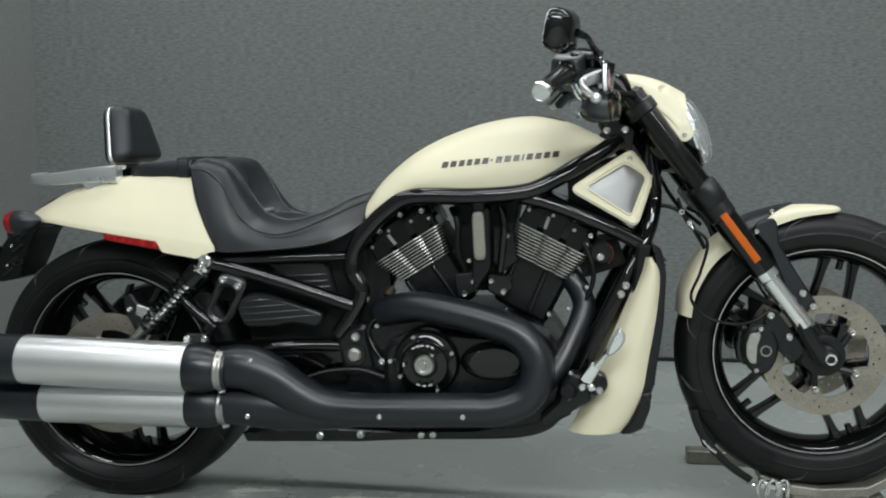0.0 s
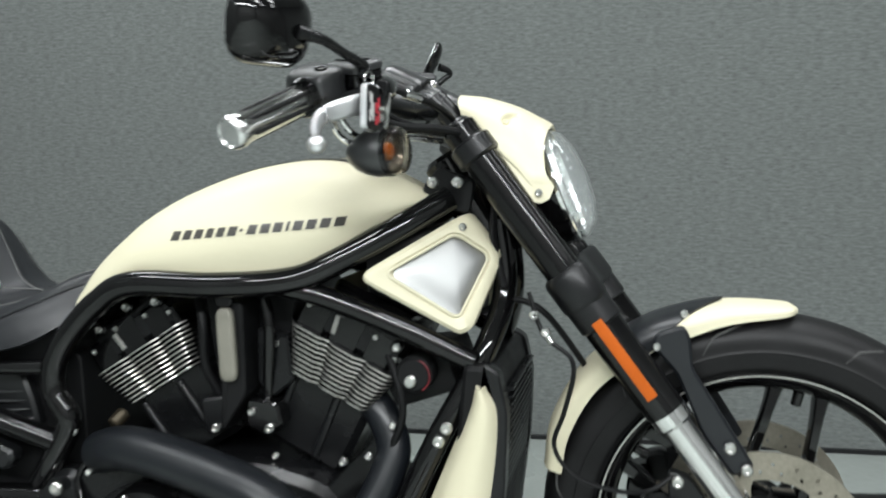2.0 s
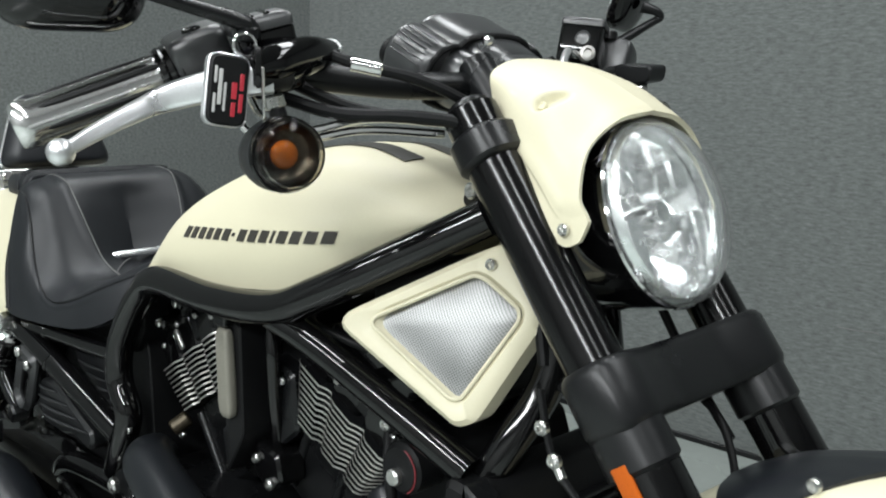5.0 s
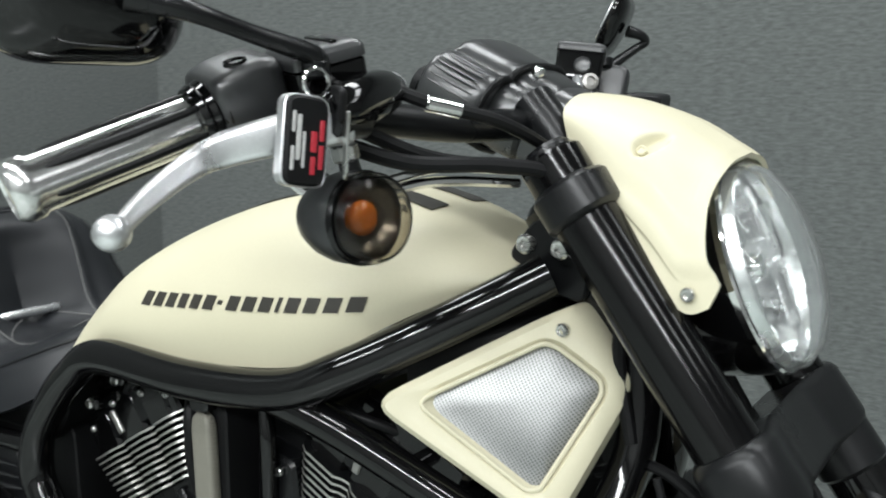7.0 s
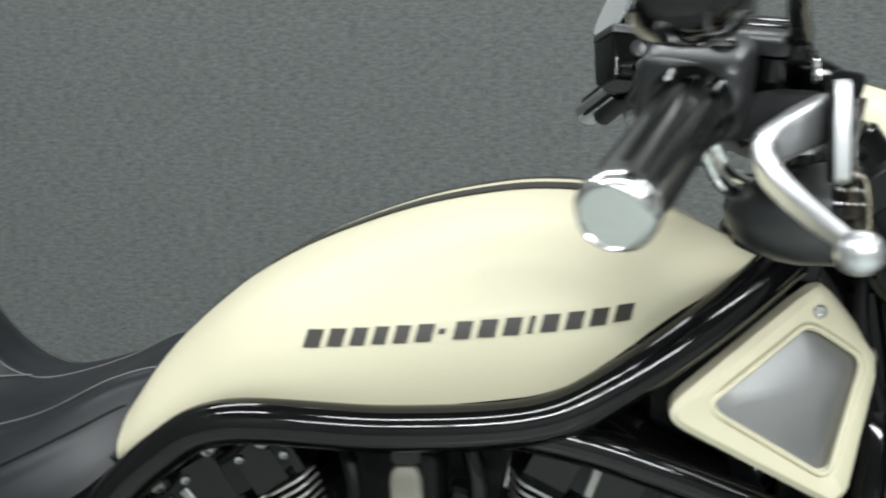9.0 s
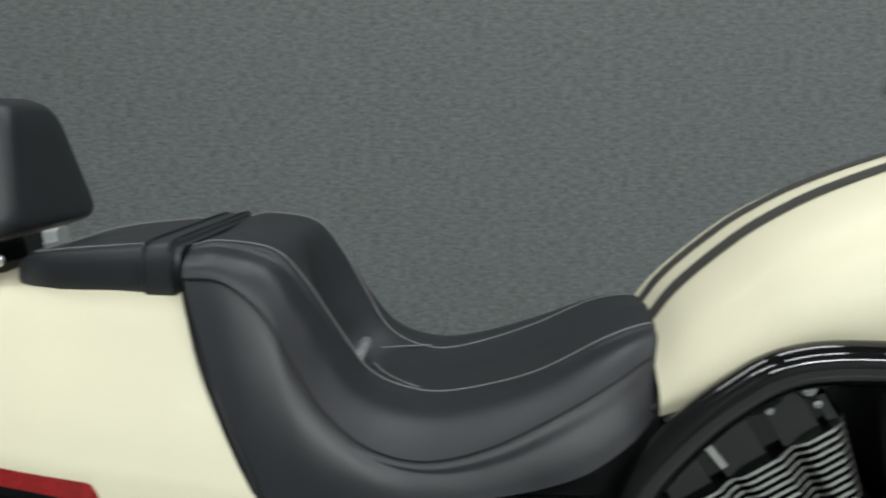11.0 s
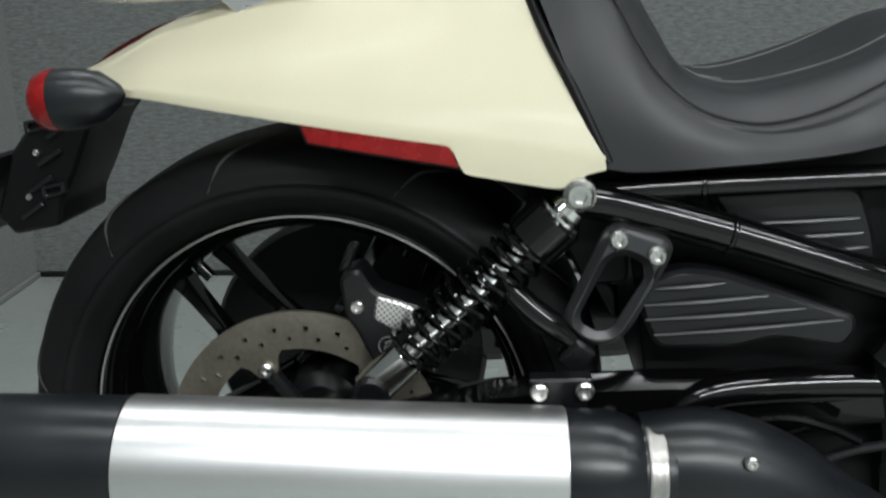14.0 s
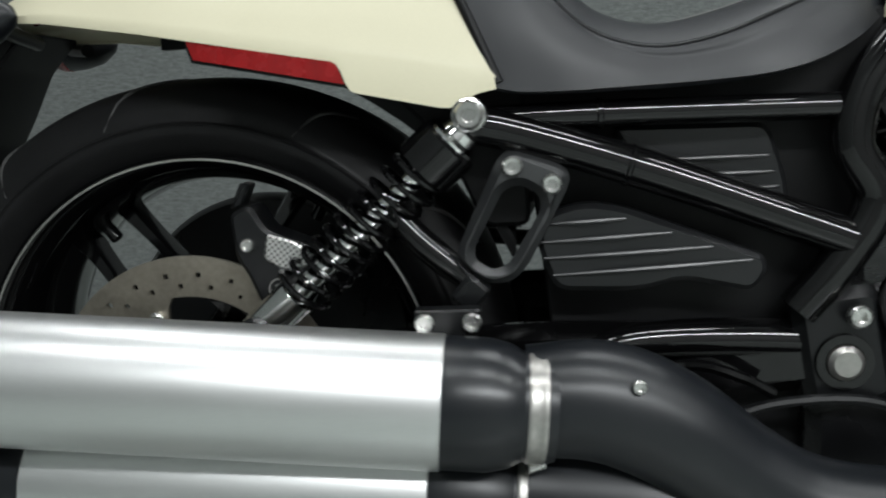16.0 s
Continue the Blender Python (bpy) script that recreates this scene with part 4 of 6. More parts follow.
muffler((0.325, -0.255, 0.2725), (-0.29, -0.255, 0.302), 0.0530, -0.108, 0.252, "brushed aluminium and matte black lower muffler")

# exhaust pipes
shield = part("exhaust_shield", tube([(0.338, -0.275, 0.3675), (0.40, -0.274, 0.366), (0.455, -0.27, 0.342), (0.515, -0.264, 0.298), (0.575, -0.262, 0.270), (0.66, -0.262, 0.2605), (0.80, -0.262, 0.258), (0.93, -0.262, 0.257)], [0.047, 0.051, 0.050, 0.046, 0.041, 0.0385, 0.038, 0.037], 8, 28), EXHAUST, bike, "matte black exhaust heat shield")
part("lower_pipe", tube([(0.335, -0.252, 0.2765), (0.41, -0.252, 0.270), (0.50, -0.252, 0.258), (0.60, -0.256, 0.253), (0.66, -0.258, 0.256)], [0.046, 0.049, 0.046, 0.038, 0.033], 7, 24), EXHAUST, shield, "matte black lower exhaust pipe")
bolts(shield, [(0.427, -0.318, 0.391, 0.006), (0.538, -0.300, 0.288, 0.006), (0.7095, -0.301, 0.2545, 0.006), (0.405, -0.303, 0.259, 0.006), (0.896, -0.301, 0.252, 0.006)])
part("rear_header", tube([(0.90, -0.262, 0.257), (0.968, -0.262, 0.258), (1.035, -0.258, 0.283), (1.062, -0.25, 0.350), (1.026, -0.24, 0.416), (0.945, -0.225, 0.450), (0.82, -0.205, 0.480), (0.755, -0.185, 0.480), (0.70, -0.15, 0.462)], [0.037, 0.037, 0.037, 0.037, 0.036, 0.035, 0.034, 0.034, 0.034], 8, 26), EXHAUST, bike, "matte black rear exhaust header")
part("front_header", tube([(1.10, -0.06, 0.535), (1.14, -0.085, 0.520), (1.166, -0.10, 0.47), (1.160, -0.115, 0.43), (1.130, -0.14, 0.372), (1.095, -0.17, 0.32), (1.05, -0.20, 0.28)], 0.0265, 7, 22), EXHAUST, bike, "matte black front exhaust header")

# engine
engine = part("crankcase", slab([(0.60, 0.40), (0.66, 0.44), (0.80, 0.455), (0.98, 0.450), (1.08, 0.42), (1.13, 0.34), (1.09, 0.20), (1.0, 0.175), (0.70, 0.175), (0.60, 0.24)], -0.165, 0.165, 0.03, 0.012), ENGINE, bike, "black V-twin engine case")
part("clutch_cover", lathe([(0.0, 0.0), (0.026, 0.0), (0.03, -0.004), (0.05, -0.006), (0.056, -0.014), (0.07, -0.018), (0.076, -0.03), (0.078, -0.07)], (0.806, -0.240, 0.355), (0, -1, 0), 44), GLOSS, engine, "gloss black round clutch cover")
part("clutch_cap", lathe([(0, 0.006), (0.005, 0.006), (0.007, 0.003), (0.013, 0.003), (0.0145, 0.0045), (0.0205, 0.0045), (0.023, 0), (0.023, -0.006)], (0.806, -0.244, 0.355), (0, -1, 0), 36), CAPSTEEL, engine, "turned grey metal cap")
# short pale dashes set round the cover's face
for v in (62, 76, 92, 104, 118, 176, 250, 268, 286):
    a = radians(v)
    part("cover_dash", box((0.806 + 0.046 * math.cos(a), -0.2465, 0.355 + 0.046 * math.sin(a)), (0.008, 0.001, 0.0035), (0, 90 - v, 0), 0.0003), FOBWHITE, engine, "pale dash")
bolts(engine, [(0.806 + 0.066 * math.cos(a), -0.226, 0.355 + 0.066 * math.sin(a), 0.005) for a in [radians(v) for v in (20, 112, 205, 292)]])
pump = part("pump_cover", lathe([(0, 0), (0.7, 0.0), (0.9, -0.18), (1.0, -0.5), (1.0, -1.2)], (0, 0, 0), (0, -1, 0), 40), GLOSS, engine, "gloss black oval pump cover")
pump.matrix_basis = pose(0.963, -0.225, 0.353) @ Matrix.Diagonal((0.080, 0.05, 0.046, 1))
part("side_case", slab([(0.70, 0.27), (0.70, 0.40), (0.80, 0.43), (1.00, 0.41), (1.03, 0.36), (1.03, 0.28), (0.9, 0.25)], -0.200, -0.15, 0.045, 0.014), ENGINE, engine)
bolts(engine, [(0.686, -0.17, 0.435, 0.006), (0.70, -0.20, 0.357, 0.008), (0.72, -0.20, 0.357, 0.006), (0.865, -0.208, 0.437, 0.005), (0.862, -0.208, 0.385, 0.005), (1.037, -0.208, 0.357, 0.005)])


def cylinder(name, corner, along, rise, length, shift, label):
    """One finned cylinder: fins run along `along`, and step down against `rise`."""
    a, n = np.array(along), np.array(rise)
    c = np.array(corner)
    tilt = math.degrees(math.atan2(along[1], along[0]))
    mid = c + a * length * 0.55
    head = part(name, box((mid[0] + n[0] * 0.034, -0.01, mid[1] + n[1] * 0.034), (length * 0.86, 0.205, 0.066), (0, -tilt, 0), 0.016), ENGINE, engine, label)
    low = mid - n * 0.125
    for u, wide, hh in ((0.17, 0.26, 0.044), (0.47, 0.27, 0.060), (0.77, 0.24, 0.050), (0.94, 0.09, 0.030)):
        q = c + a * length * u + n * hh * 0.5
        part("head_cover", box((q[0], -0.075, q[1]), (length * wide, 0.076, hh + 0.008), (0, -tilt, 0), 0.006), GLOSS, head, "gloss black rocker cover")
        q1 = c + a * length * (u - wide * 0.3) + n * hh * 0.82
        bolts(head, [(q1[0], -0.113, q1[1], 0.0045)])
    # short bright bar on the face of the rocker cover
    q = c + a * length * 0.36 + n * 0.028
    part("head_bar", box((q[0], -0.1135, q[1]), (0.008, 0.004, 0.030), (0, -tilt - 8, 0), 0.0015), CAPSTEEL, head, "short bright bar")
    cap = mid + n * 0.078
    part("cam_cover", box((cap[0], -0.02, cap[1]), (length * 0.70, 0.17, 0.030), (0, -tilt, 0), 0.012), GLOSS, head, "gloss black cam cover")
    for u in (0.22, 0.62):
        q = c + a * length * u - n * 0.075
        q1 = c + a * length * (u + 0.04) - n * 0.175
        part("barrel_rib", rod((q[0], -0.100, q[1]), (q1[0], -0.100, q1[1]), 0.007, 10), SATIN, head)
    part("barrel", box((low[0], 0, low[1]), (length * 0.74, 0.20, 0.135), (0, -tilt, 0), 0.016), ENGINE, head, "black cylinder barrel")
    core = mid - n * 0.034
    part("barrel_core", box((core[0], 0, core[1]), (length * 0.8, 0.18, 0.075), (0, -tilt, 0), 0.01), PLASTIC, head)
    nf = 10
    for k in range(nf):
        f = k / (nf - 1)
        o = c - n * 0.0665 * f + a * shift * f
        L = length - (shift + 0.018) * f
        m = 24
        outer = []
        for j in range(m + 1):
            s = j / m
            wave = 0.010 * (max(0, 1 - abs(s - 0.36) / 0.07) + max(0, 1 - abs(s - 0.70) / 0.07))
            edge = 0.02 * (max(0, 1 - s / 0.08) ** 2 + max(0, 1 - (1 - s) / 0.08) ** 2)
            outer.append((s * L, -0.124 + wave + edge))
        bm = bmesh.new()
        rows = []
        for h in (-0.0013, 0.0013):
            for inner in (False, True):
                rows.append([bm.verts.new((o[0] + a[0] * u + n[0] * h, -0.02 if inner else y, o[1] + a[1] * u + n[1] * h)) for u, y in outer])
        grid_faces(bm, [rows[1], rows[0], rows[2], rows[3]])
        for i, fc in enumerate(bm.faces):
            fc.material_index = 1 if m <= i < 2 * m else 0
        fin = part("fin", bm, SATIN, head, "black cooling fin with a machined bright edge" if k == 0 else "")
        fin.data.materials.append(FINEDGE)
    for u, v, r in ((0.30, 0.060, 0.010), (0.64, 0.066, 0.009), (0.90, 0.048, 0.010)):
        p = c + a * length * u + n * v
        part("head_boss", rod((p[0], -0.06, p[1]), (p[0], -0.128, p[1]), r, 16), GLOSS, head)
        bolts(head, [(p[0], -0.130, p[1], 0.0065)])
    for u in (0.12, 0.9):
        p = c + a * length * u - n * 0.16
        bolts(head, [(p[0], -0.108, p[1], 0.007)])
    return head


cylinder("rear_cylinder", (0.677, 0.574), (0.8741, 0.4857), (-0.4857, 0.8741), 0.186, 0.028, "black cylinder with polished fin edges")
cylinder("front_cylinder", (1.017, 0.664), (0.8721, -0.4893), (0.4893, 0.8721), 0.188, 0.031, "black cylinder with polished fin edges")
duct = part("breather_column", sweep(bmesh.new(), [(0.936, -0.1655, v) for v in (0.5800, 0.5815, 0.5855, 0.592, 0.60, 0.635, 0.672, 0.680, 0.6865, 0.6905, 0.6920)], [(q[1], q[0]) for q in rrect(0.0070, 0.0140, 0.0066, 6)], [0.35, 0.62, 0.86, 0.97, 1, 1, 1, 0.97, 0.86, 0.62, 0.35]), DUCTMESH, bike, "grey mesh-covered breather column")
part("breather_backing", slab([(0.925, 0.70), (0.962, 0.70), (0.958, 0.56), (0.915, 0.50)], -0.160, -0.10, 0.01), PLASTIC, duct)
part("breather_cap", slab([(0.924, 0.712), (0.952, 0.712), (0.950, 0.694), (0.926, 0.694)], -0.174, -0.158, 0.006), GLOSS, duct)
part("intake_body", slab([(0.87, 0.72), (1.03, 0.72), (1.0, 0.60), (0.96, 0.50), (0.91, 0.50), (0.88, 0.60)], -0.10, 0.10, 0.02), PLASTIC, bike, "dark intake between the cylinders")
bolts(bike, [(0.893, -0.14, 0.500, 0.0075), (0.984, -0.142, 0.502, 0.0075), (0.957, -0.142, 0.528, 0.0065), (0.915, -0.14, 0.528, 0.0065), (0.71, -0.11, 0.487, 0.0065), (0.985, -0.13, 0.455, 0.006), (0.975, -0.12, 0.575, 0.006), (0.905, -0.12, 0.575, 0.006)])
part("throttle_body", slab([(0.965, 0.655), (1.015, 0.64), (1.02, 0.57), (0.985, 0.545), (0.96, 0.57)], -0.125, -0.09, 0.008, 0.004), SATIN, bike, "satin black throttle body")
part("coil_cover", slab([(0.948, 0.548), (0.998, 0.540), (1.004, 0.505), (0.975, 0.488), (0.945, 0.505)], -0.140, -0.10, 0.008, 0.004), GLOSS, bike)
part("valley_cover", slab([(0.868, 0.545), (0.915, 0.55), (0.918, 0.50), (0.875, 0.488)], -0.138, -0.10, 0.008, 0.004), SATIN, bike)
for pts, rr, mt in (([(0.985, -0.13, 0.70), (0.992, -0.135, 0.66), (0.985, -0.13, 0.60), (0.975, -0.12, 0.54)], 0.009, GLOSS), ([(0.87, -0.12, 0.70), (0.885, -0.14, 0.665), (0.882, -0.135, 0.60), (0.895, -0.12, 0.55)], 0.0075, PLASTIC), ([(1.03, -0.10, 0.72), (1.06, -0.125, 0.71), (1.10, -0.12, 0.70), (1.13, -0.10, 0.685)], 0.005, PLASTIC), ([(0.80, -0.10, 0.715), (0.775, -0.125, 0.69), (0.755, -0.12, 0.675)], 0.005, PLASTIC), ([(1.16, -0.10, 0.62), (1.185, -0.125, 0.575), (1.19, -0.125, 0.52), (1.165, -0.12, 0.46)], 0.006, PLASTIC), ([(0.70, -0.16, 0.47), (0.665, -0.165, 0.43), (0.675, -0.175, 0.385), (0.72, -0.19, 0.33)], 0.0055, GLOSS)):
    part("engine_hose", tube(pts, rr, 6, 10), mt, bike)
part("exhaust_flange", rod((0.712, -0.10, 0.512), (0.703, -0.122, 0.497), 0.012, 18), BRASS, bike, "heat-stained exhaust flange")
part("exhaust_flange", rod((1.108, -0.075, 0.548), (1.128, -0.085, 0.528), 0.026, 18), BRASS, bike, "heat-stained exhaust flange")
part("cover_arc", tube([(0.806 + 0.058 * math.cos(radians(v)), -0.2365, 0.355 + 0.058 * math.sin(radians(v))) for v in range(35, 150, 16)], 0.003, 2, 8), GLOSS, engine)
bolts(bike, [(1.15, -0.115, 0.44, 0.006), (1.132, -0.12, 0.455, 0.006), (1.175, -0.128, 0.505, 0.0055), (0.665, -0.17, 0.50, 0.007), (0.998, -0.128, 0.63, 0.005)])
ign = part("ignition_switch", rod((1.212, -0.09, 0.582), (1.212, -0.134, 0.582), 0.028, 26), PLASTIC, bike, "black ignition switch with a red mark")
part("switch_key", rod((1.208, -0.13, 0.574), (1.208, -0.142, 0.574), 0.009, 16), STEEL, ign, "bare metal lock")
part("switch_mark", tube([(1.212 + 0.025 * math.cos(a), -0.1345, 0.582 + 0.025 * math.sin(a)) for a in [radians(v) for v in range(-60, 80, 14)]], 0.0009, 2, 6), MARKRED, ign, "red arc mark")
part("engine_plate", slab([(1.14, 0.60), (1.25, 0.61), (1.27, 0.55), (1.17, 0.52)], -0.085, 0.085, 0.01), PLASTIC, bike)
part("sump_rail", slab([(0.33, 0.178), (0.45, 0.182), (0.56, 0.185), (0.68, 0.178), (0.90, 0.178), (1.05, 0.20), (1.12, 0.24), (1.13, 0.215), (1.03, 0.165), (0.62, 0.153), (0.34, 0.155)], -0.16, 0.16, 0.006, 0.003), SATIN, bike, "black lower frame rail")
bolts(bike, [(0.528, -0.163, 0.17, 0.0095), (0.628, -0.163, 0.172, 0.0095), (0.775, -0.163, 0.17, 0.0085), (0.803, -0.163, 0.17, 0.0085), (1.09, -0.15, 0.24, 0.008)])

# side panels behind the engine
def ribbed(outline, y, ribs, label):
    p = part("side_panel", slab(outline, y, y + 0.03, 0.014, 0.005), PANEL, bike, label)
    for (x0, z0), (x1, z1) in ribs:
        part("panel_rib", tube([(x0, y - 0.001, z0), ((x0 + x1) / 2, y - 0.0045, (z0 + z1) / 2), (x1, y - 0.001, z1)], [0.0014, 0.0026, 0.0014], 4, 8), HOUSING, p)
    part("side_panel", flip(slab(outline, y, y + 0.03, 0.014, 0.005)), SATIN, bike, label)


ribbed([(0.42, 0.592), (0.565, 0.590), (0.580, 0.545), (0.588, 0.500), (0.565, 0.495), (0.45, 0.545)], -0.15, [((0.452, 0.558), (0.564, 0.559)), ((0.482, 0.543), (0.568, 0.544)), ((0.515, 0.528), (0.573, 0.530)), ((0.548, 0.514), (0.580, 0.515))], "black ribbed side cover")
ribbed([(0.358, 0.515), (0.394, 0.524), (0.429, 0.519), (0.556, 0.470), (0.558, 0.455), (0.545, 0.437), (0.482, 0.450), (0.442, 0.440), (0.366, 0.442), (0.349, 0.488)], -0.182, [((0.361, 0.505), (0.431, 0.508)), ((0.353, 0.488), (0.472, 0.494)), ((0.356, 0.473), (0.508, 0.480)), ((0.364, 0.457), (0.543, 0.467))], "black ribbed lower side cover")
part("battery_box", slab([(0.34, 0.60), (0.66, 0.62), (0.66, 0.25), (0.44, 0.22), (0.37, 0.32)], -0.13, 0.13, 0.02), PLASTIC, bike)
pivot = part("pivot_plate", slab([(0.58, 0.43), (0.66, 0.44), (0.68, 0.33), (0.60, 0.31)], -0.172, -0.13, 0.018, 0.010), SATIN, bike, "satin black swingarm pivot plate")
part("pivot_bolt", lathe([(0, 0.007), (0.012, 0.007), (0.0165, 0.003), (0.0165, -0.006)], (0.629, -0.176, 0.3675), (0, -1, 0), 24), CAPSTEEL, pivot, "bare metal pivot bolt")
part("pivot_ring", lathe([(0.017, 0.0), (0.018, 0.003), (0.026, 0.003), (0.028, -0.004)], (0.629, -0.173, 0.3675), (0, -1, 0), 28), GLOSS, pivot)
part("swingarm_top", tube([(0.66, -0.142, 0.378), (0.55, -0.150, 0.386), (0.45, -0.162, 0.388), (0.405, -0.168, 0.378), (0.375, -0.17, 0.355)], [0.02, 0.02, 0.018, 0.015, 0.008], 5, 14), GLOSS, bike)
part("brake_hose", tube([(0.44, -0.19, 0.366), (0.49, -0.20, 0.374), (0.53, -0.20, 0.362), (0.56, -0.195, 0.345)], 0.0055, 6, 8), GLOSS, bike)
part("brake_line", tube([(0.50, -0.20, 0.315), (0.56, -0.19, 0.333), (0.64, -0.185, 0.335), (0.70, -0.18, 0.315)], 0.005, 6, 8), SATIN, bike)

# radiator and its shrouds
SHR = [(0.170, 1.118, 1.245), (0.200, 1.136, 1.268), (0.260, 1.168, 1.296), (0.340, 1.203, 1.313), (0.440, 1.249, 1.333), (0.530, 1.291, 1.342), (0.572, 1.306, 1.326)]
pair("radiator_shroud", lambda: patch([[(x0, -0.135, z), (x0 * 0.75 + x1 * 0.25, -0.165, z), (x0 * 0.35 + x1 * 0.65, -0.172, z), (x1 - 0.004, -0.150, z), (x1 - 0.002, -0.12, z)] for z, x0, x1 in SHR], 6, 5, False, 0.006), CREAM, bike, "cream satin radiator shroud")
rad = part("radiator", slab([(1.29, 0.60), (1.335, 0.595), (1.35, 0.53), (1.34, 0.42), (1.31, 0.27), (1.30, 0.262), (1.285, 0.185), (1.26, 0.165), (1.18, 0.18), (1.23, 0.30), (1.27, 0.45)], -0.148, 0.148, 0.012, 0.006), PLASTIC, bike, "black radiator between cream shrouds")
pair("radiator_edge", lambda: slab([(1.318, 0.605), (1.342, 0.59), (1.352, 0.53), (1.343, 0.42), (1.318, 0.28), (1.312, 0.262), (1.295, 0.20), (1.262, 0.165), (1.235, 0.165), (1.27, 0.22), (1.30, 0.34), (1.326, 0.46), (1.33, 0.55)], -0.152, -0.12, 0.008, 0.003), SATIN, rad)
for k in range(26):
    z = 0.27 + 0.0115 * k
    part("radiator_fin", box((1.316 + (z - 0.27) * 0.118 + 0.001, 0, z), (0.012, 0.23, 0.0035), (0, -8, 0), 0.001), SATIN, rad)
part("radiator_tank", slab([(1.240, 0.168), (1.262, 0.168), (1.288, 0.180), (1.306, 0.225), (1.312, 0.264), (1.292, 0.262), (1.268, 0.205)], -0.166, 0.166, 0.008, 0.004), SATIN, rad, "black end tank")
# foot control
ped = part("brake_pedal", slab([(1.149, 0.312), (1.161, 0.302), (1.176, 0.299), (1.201, 0.342), (1.192, 0.351), (1.179, 0.350)], -0.222, -0.204, 0.005, 0.003), GRIPCHROME, bike, "chrome rear brake pedal")
part("pedal_neck", tube([(1.188, -0.214, 0.340), (1.206, -0.222, 0.362), (1.220, -0.230, 0.378)], [0.010, 0.0075, 0.009], 4, 12), GRIPCHROME, ped)
part("pedal_pad", slab([(1.243, 0.431), (1.254, 0.414), (1.252, 0.396), (1.236, 0.376), (1.219, 0.365), (1.209, 0.370), (1.214, 0.384), (1.227, 0.412)], -0.240, -0.226, 0.012, 0.005), CAST, ped, "rounded dull metal pad")
part("pedal_stop", slab([(1.166, 0.298), (1.180, 0.300), (1.188, 0.287), (1.172, 0.283)], -0.222, -0.206, 0.004, 0.002), CAST, ped)
part("pedal_cover", lathe([(0, 0.006), (0.021, 0.005), (0.0255, 0.002), (0.0265, -0.003), (0.0265, -0.03)], (1.187, -0.196, 0.295), (0, -1, 0), 32), SATIN, bike, "black round pivot cover")
part("foot_peg", rod((1.140, -0.15, 0.268), (1.122, -0.238, 0.288), 0.016, 20), PLASTIC, bike, "black rubber foot peg")
part("peg_mount", slab([(1.111, 0.303), (1.134, 0.321), (1.171, 0.306), (1.176, 0.258), (1.13, 0.233), (1.066, 0.200), (1.056, 0.218), (1.104, 0.259)], -0.206, -0.15, 0.010, 0.005), SATIN, bike, "black foot peg mount")
bolts(bike, [(1.156, -0.222, 0.295, 0.0085), (1.194, -0.202, 0.281, 0.0085), (1.126, -0.210, 0.268, 0.006), (1.132, -0.210, 0.324, 0.005)])

# fork
FT, FB = np.array((1.297, 0.930)), np.array((1.706, 0.325))
fd = (FB - FT) / np.linalg.norm(FB - FT)


def fp(z, y=0.0, off=0.0):
    """A point of the fork's line at height z, moved forward by off."""
    x = FT[0] + (z - FT[1]) * fd[0] / fd[1]
    return (x - fd[1] * off, y, z + fd[0] * off)


for s in (-1, 1):
    y = s * 0.107
    leg = part("fork_leg", rod(fp(0.940, y), fp(0.525, y), 0.0265, 32, b=0.003), FORKBLACK, bike, "gloss black upper fork tube")
    part("fork_cap", rod(fp(0.946, y), fp(0.936, y), 0.021, 24), SATIN, leg)
    part("fork_collar", rod(fp(0.690, y), fp(0.650, y), 0.0325, 28, b=0.004), SATIN, leg, "black lower fork sleeve")
    part("fork_sleeve", rod(fp(0.655, y), fp(0.522, y), 0.0295, 28), GLOSS, leg)
    part("fork_band", rod(fp(0.530, y), fp(0.508, y), 0.029, 28, b=0.004), CHROME, leg, "chrome fork seal ring")
    part("fork_slider", rod(fp(0.515, y), fp(0.395, y), 0.0215, 28), GRIPCHROME, leg, "bright fork slider")
    foot = slab([(1.628, 0.414), (1.655, 0.424), (1.694, 0.352), (1.724, 0.342), (1.733, 0.325), (1.724, 0.303), (1.700, 0.297), (1.681, 0.309), (1.650, 0.362)], -0.127, -0.089, 0.012, 0.008)
    part("fork_foot", foot if s < 0 else flip(foot), SATIN, leg, "black fork foot")
    sec = rounded([(-0.0083, 0), (0.0083, 0), (0.0083, 0.004), (-0.0083, 0.004)], 0.002, 2)
    bm = bmesh.new()
    q0, q1 = np.array(fp(0.660, y + s * 0.0285)), np.array(fp(0.552, y + s * 0.0285))
    side = np.array((-fd[1], 0, fd[0]))
    loft(bm, [[q + side * a + np.array((0, s * b, 0)) for a, b in sec] for q in (q0, q1)])
    part("fork_reflector", bm, ORANGE, leg, "orange side reflector")
    part("axle_clamp", rod((1.705, s * 0.085, 0.325), (1.705, s * 0.125, 0.325), 0.026, 26), SATIN, leg)
part("front_axle", lathe([(0.0, -0.004), (0.0075, -0.004), (0.0085, 0.006), (0.0125, 0.007), (0.0145, 0.002), (0.0145, -0.25)], (1.705, -0.128, 0.325), (0, -1, 0), 24), CHROME, bike, "hollow chrome front axle")
bolts(bike, [(1.583, -0.108, 0.424, 0.009), (1.622, -0.107, 0.373, 0.0085), (1.656, -0.094, 0.470, 0.0085), (1.678, -0.094, 0.439, 0.0085)])


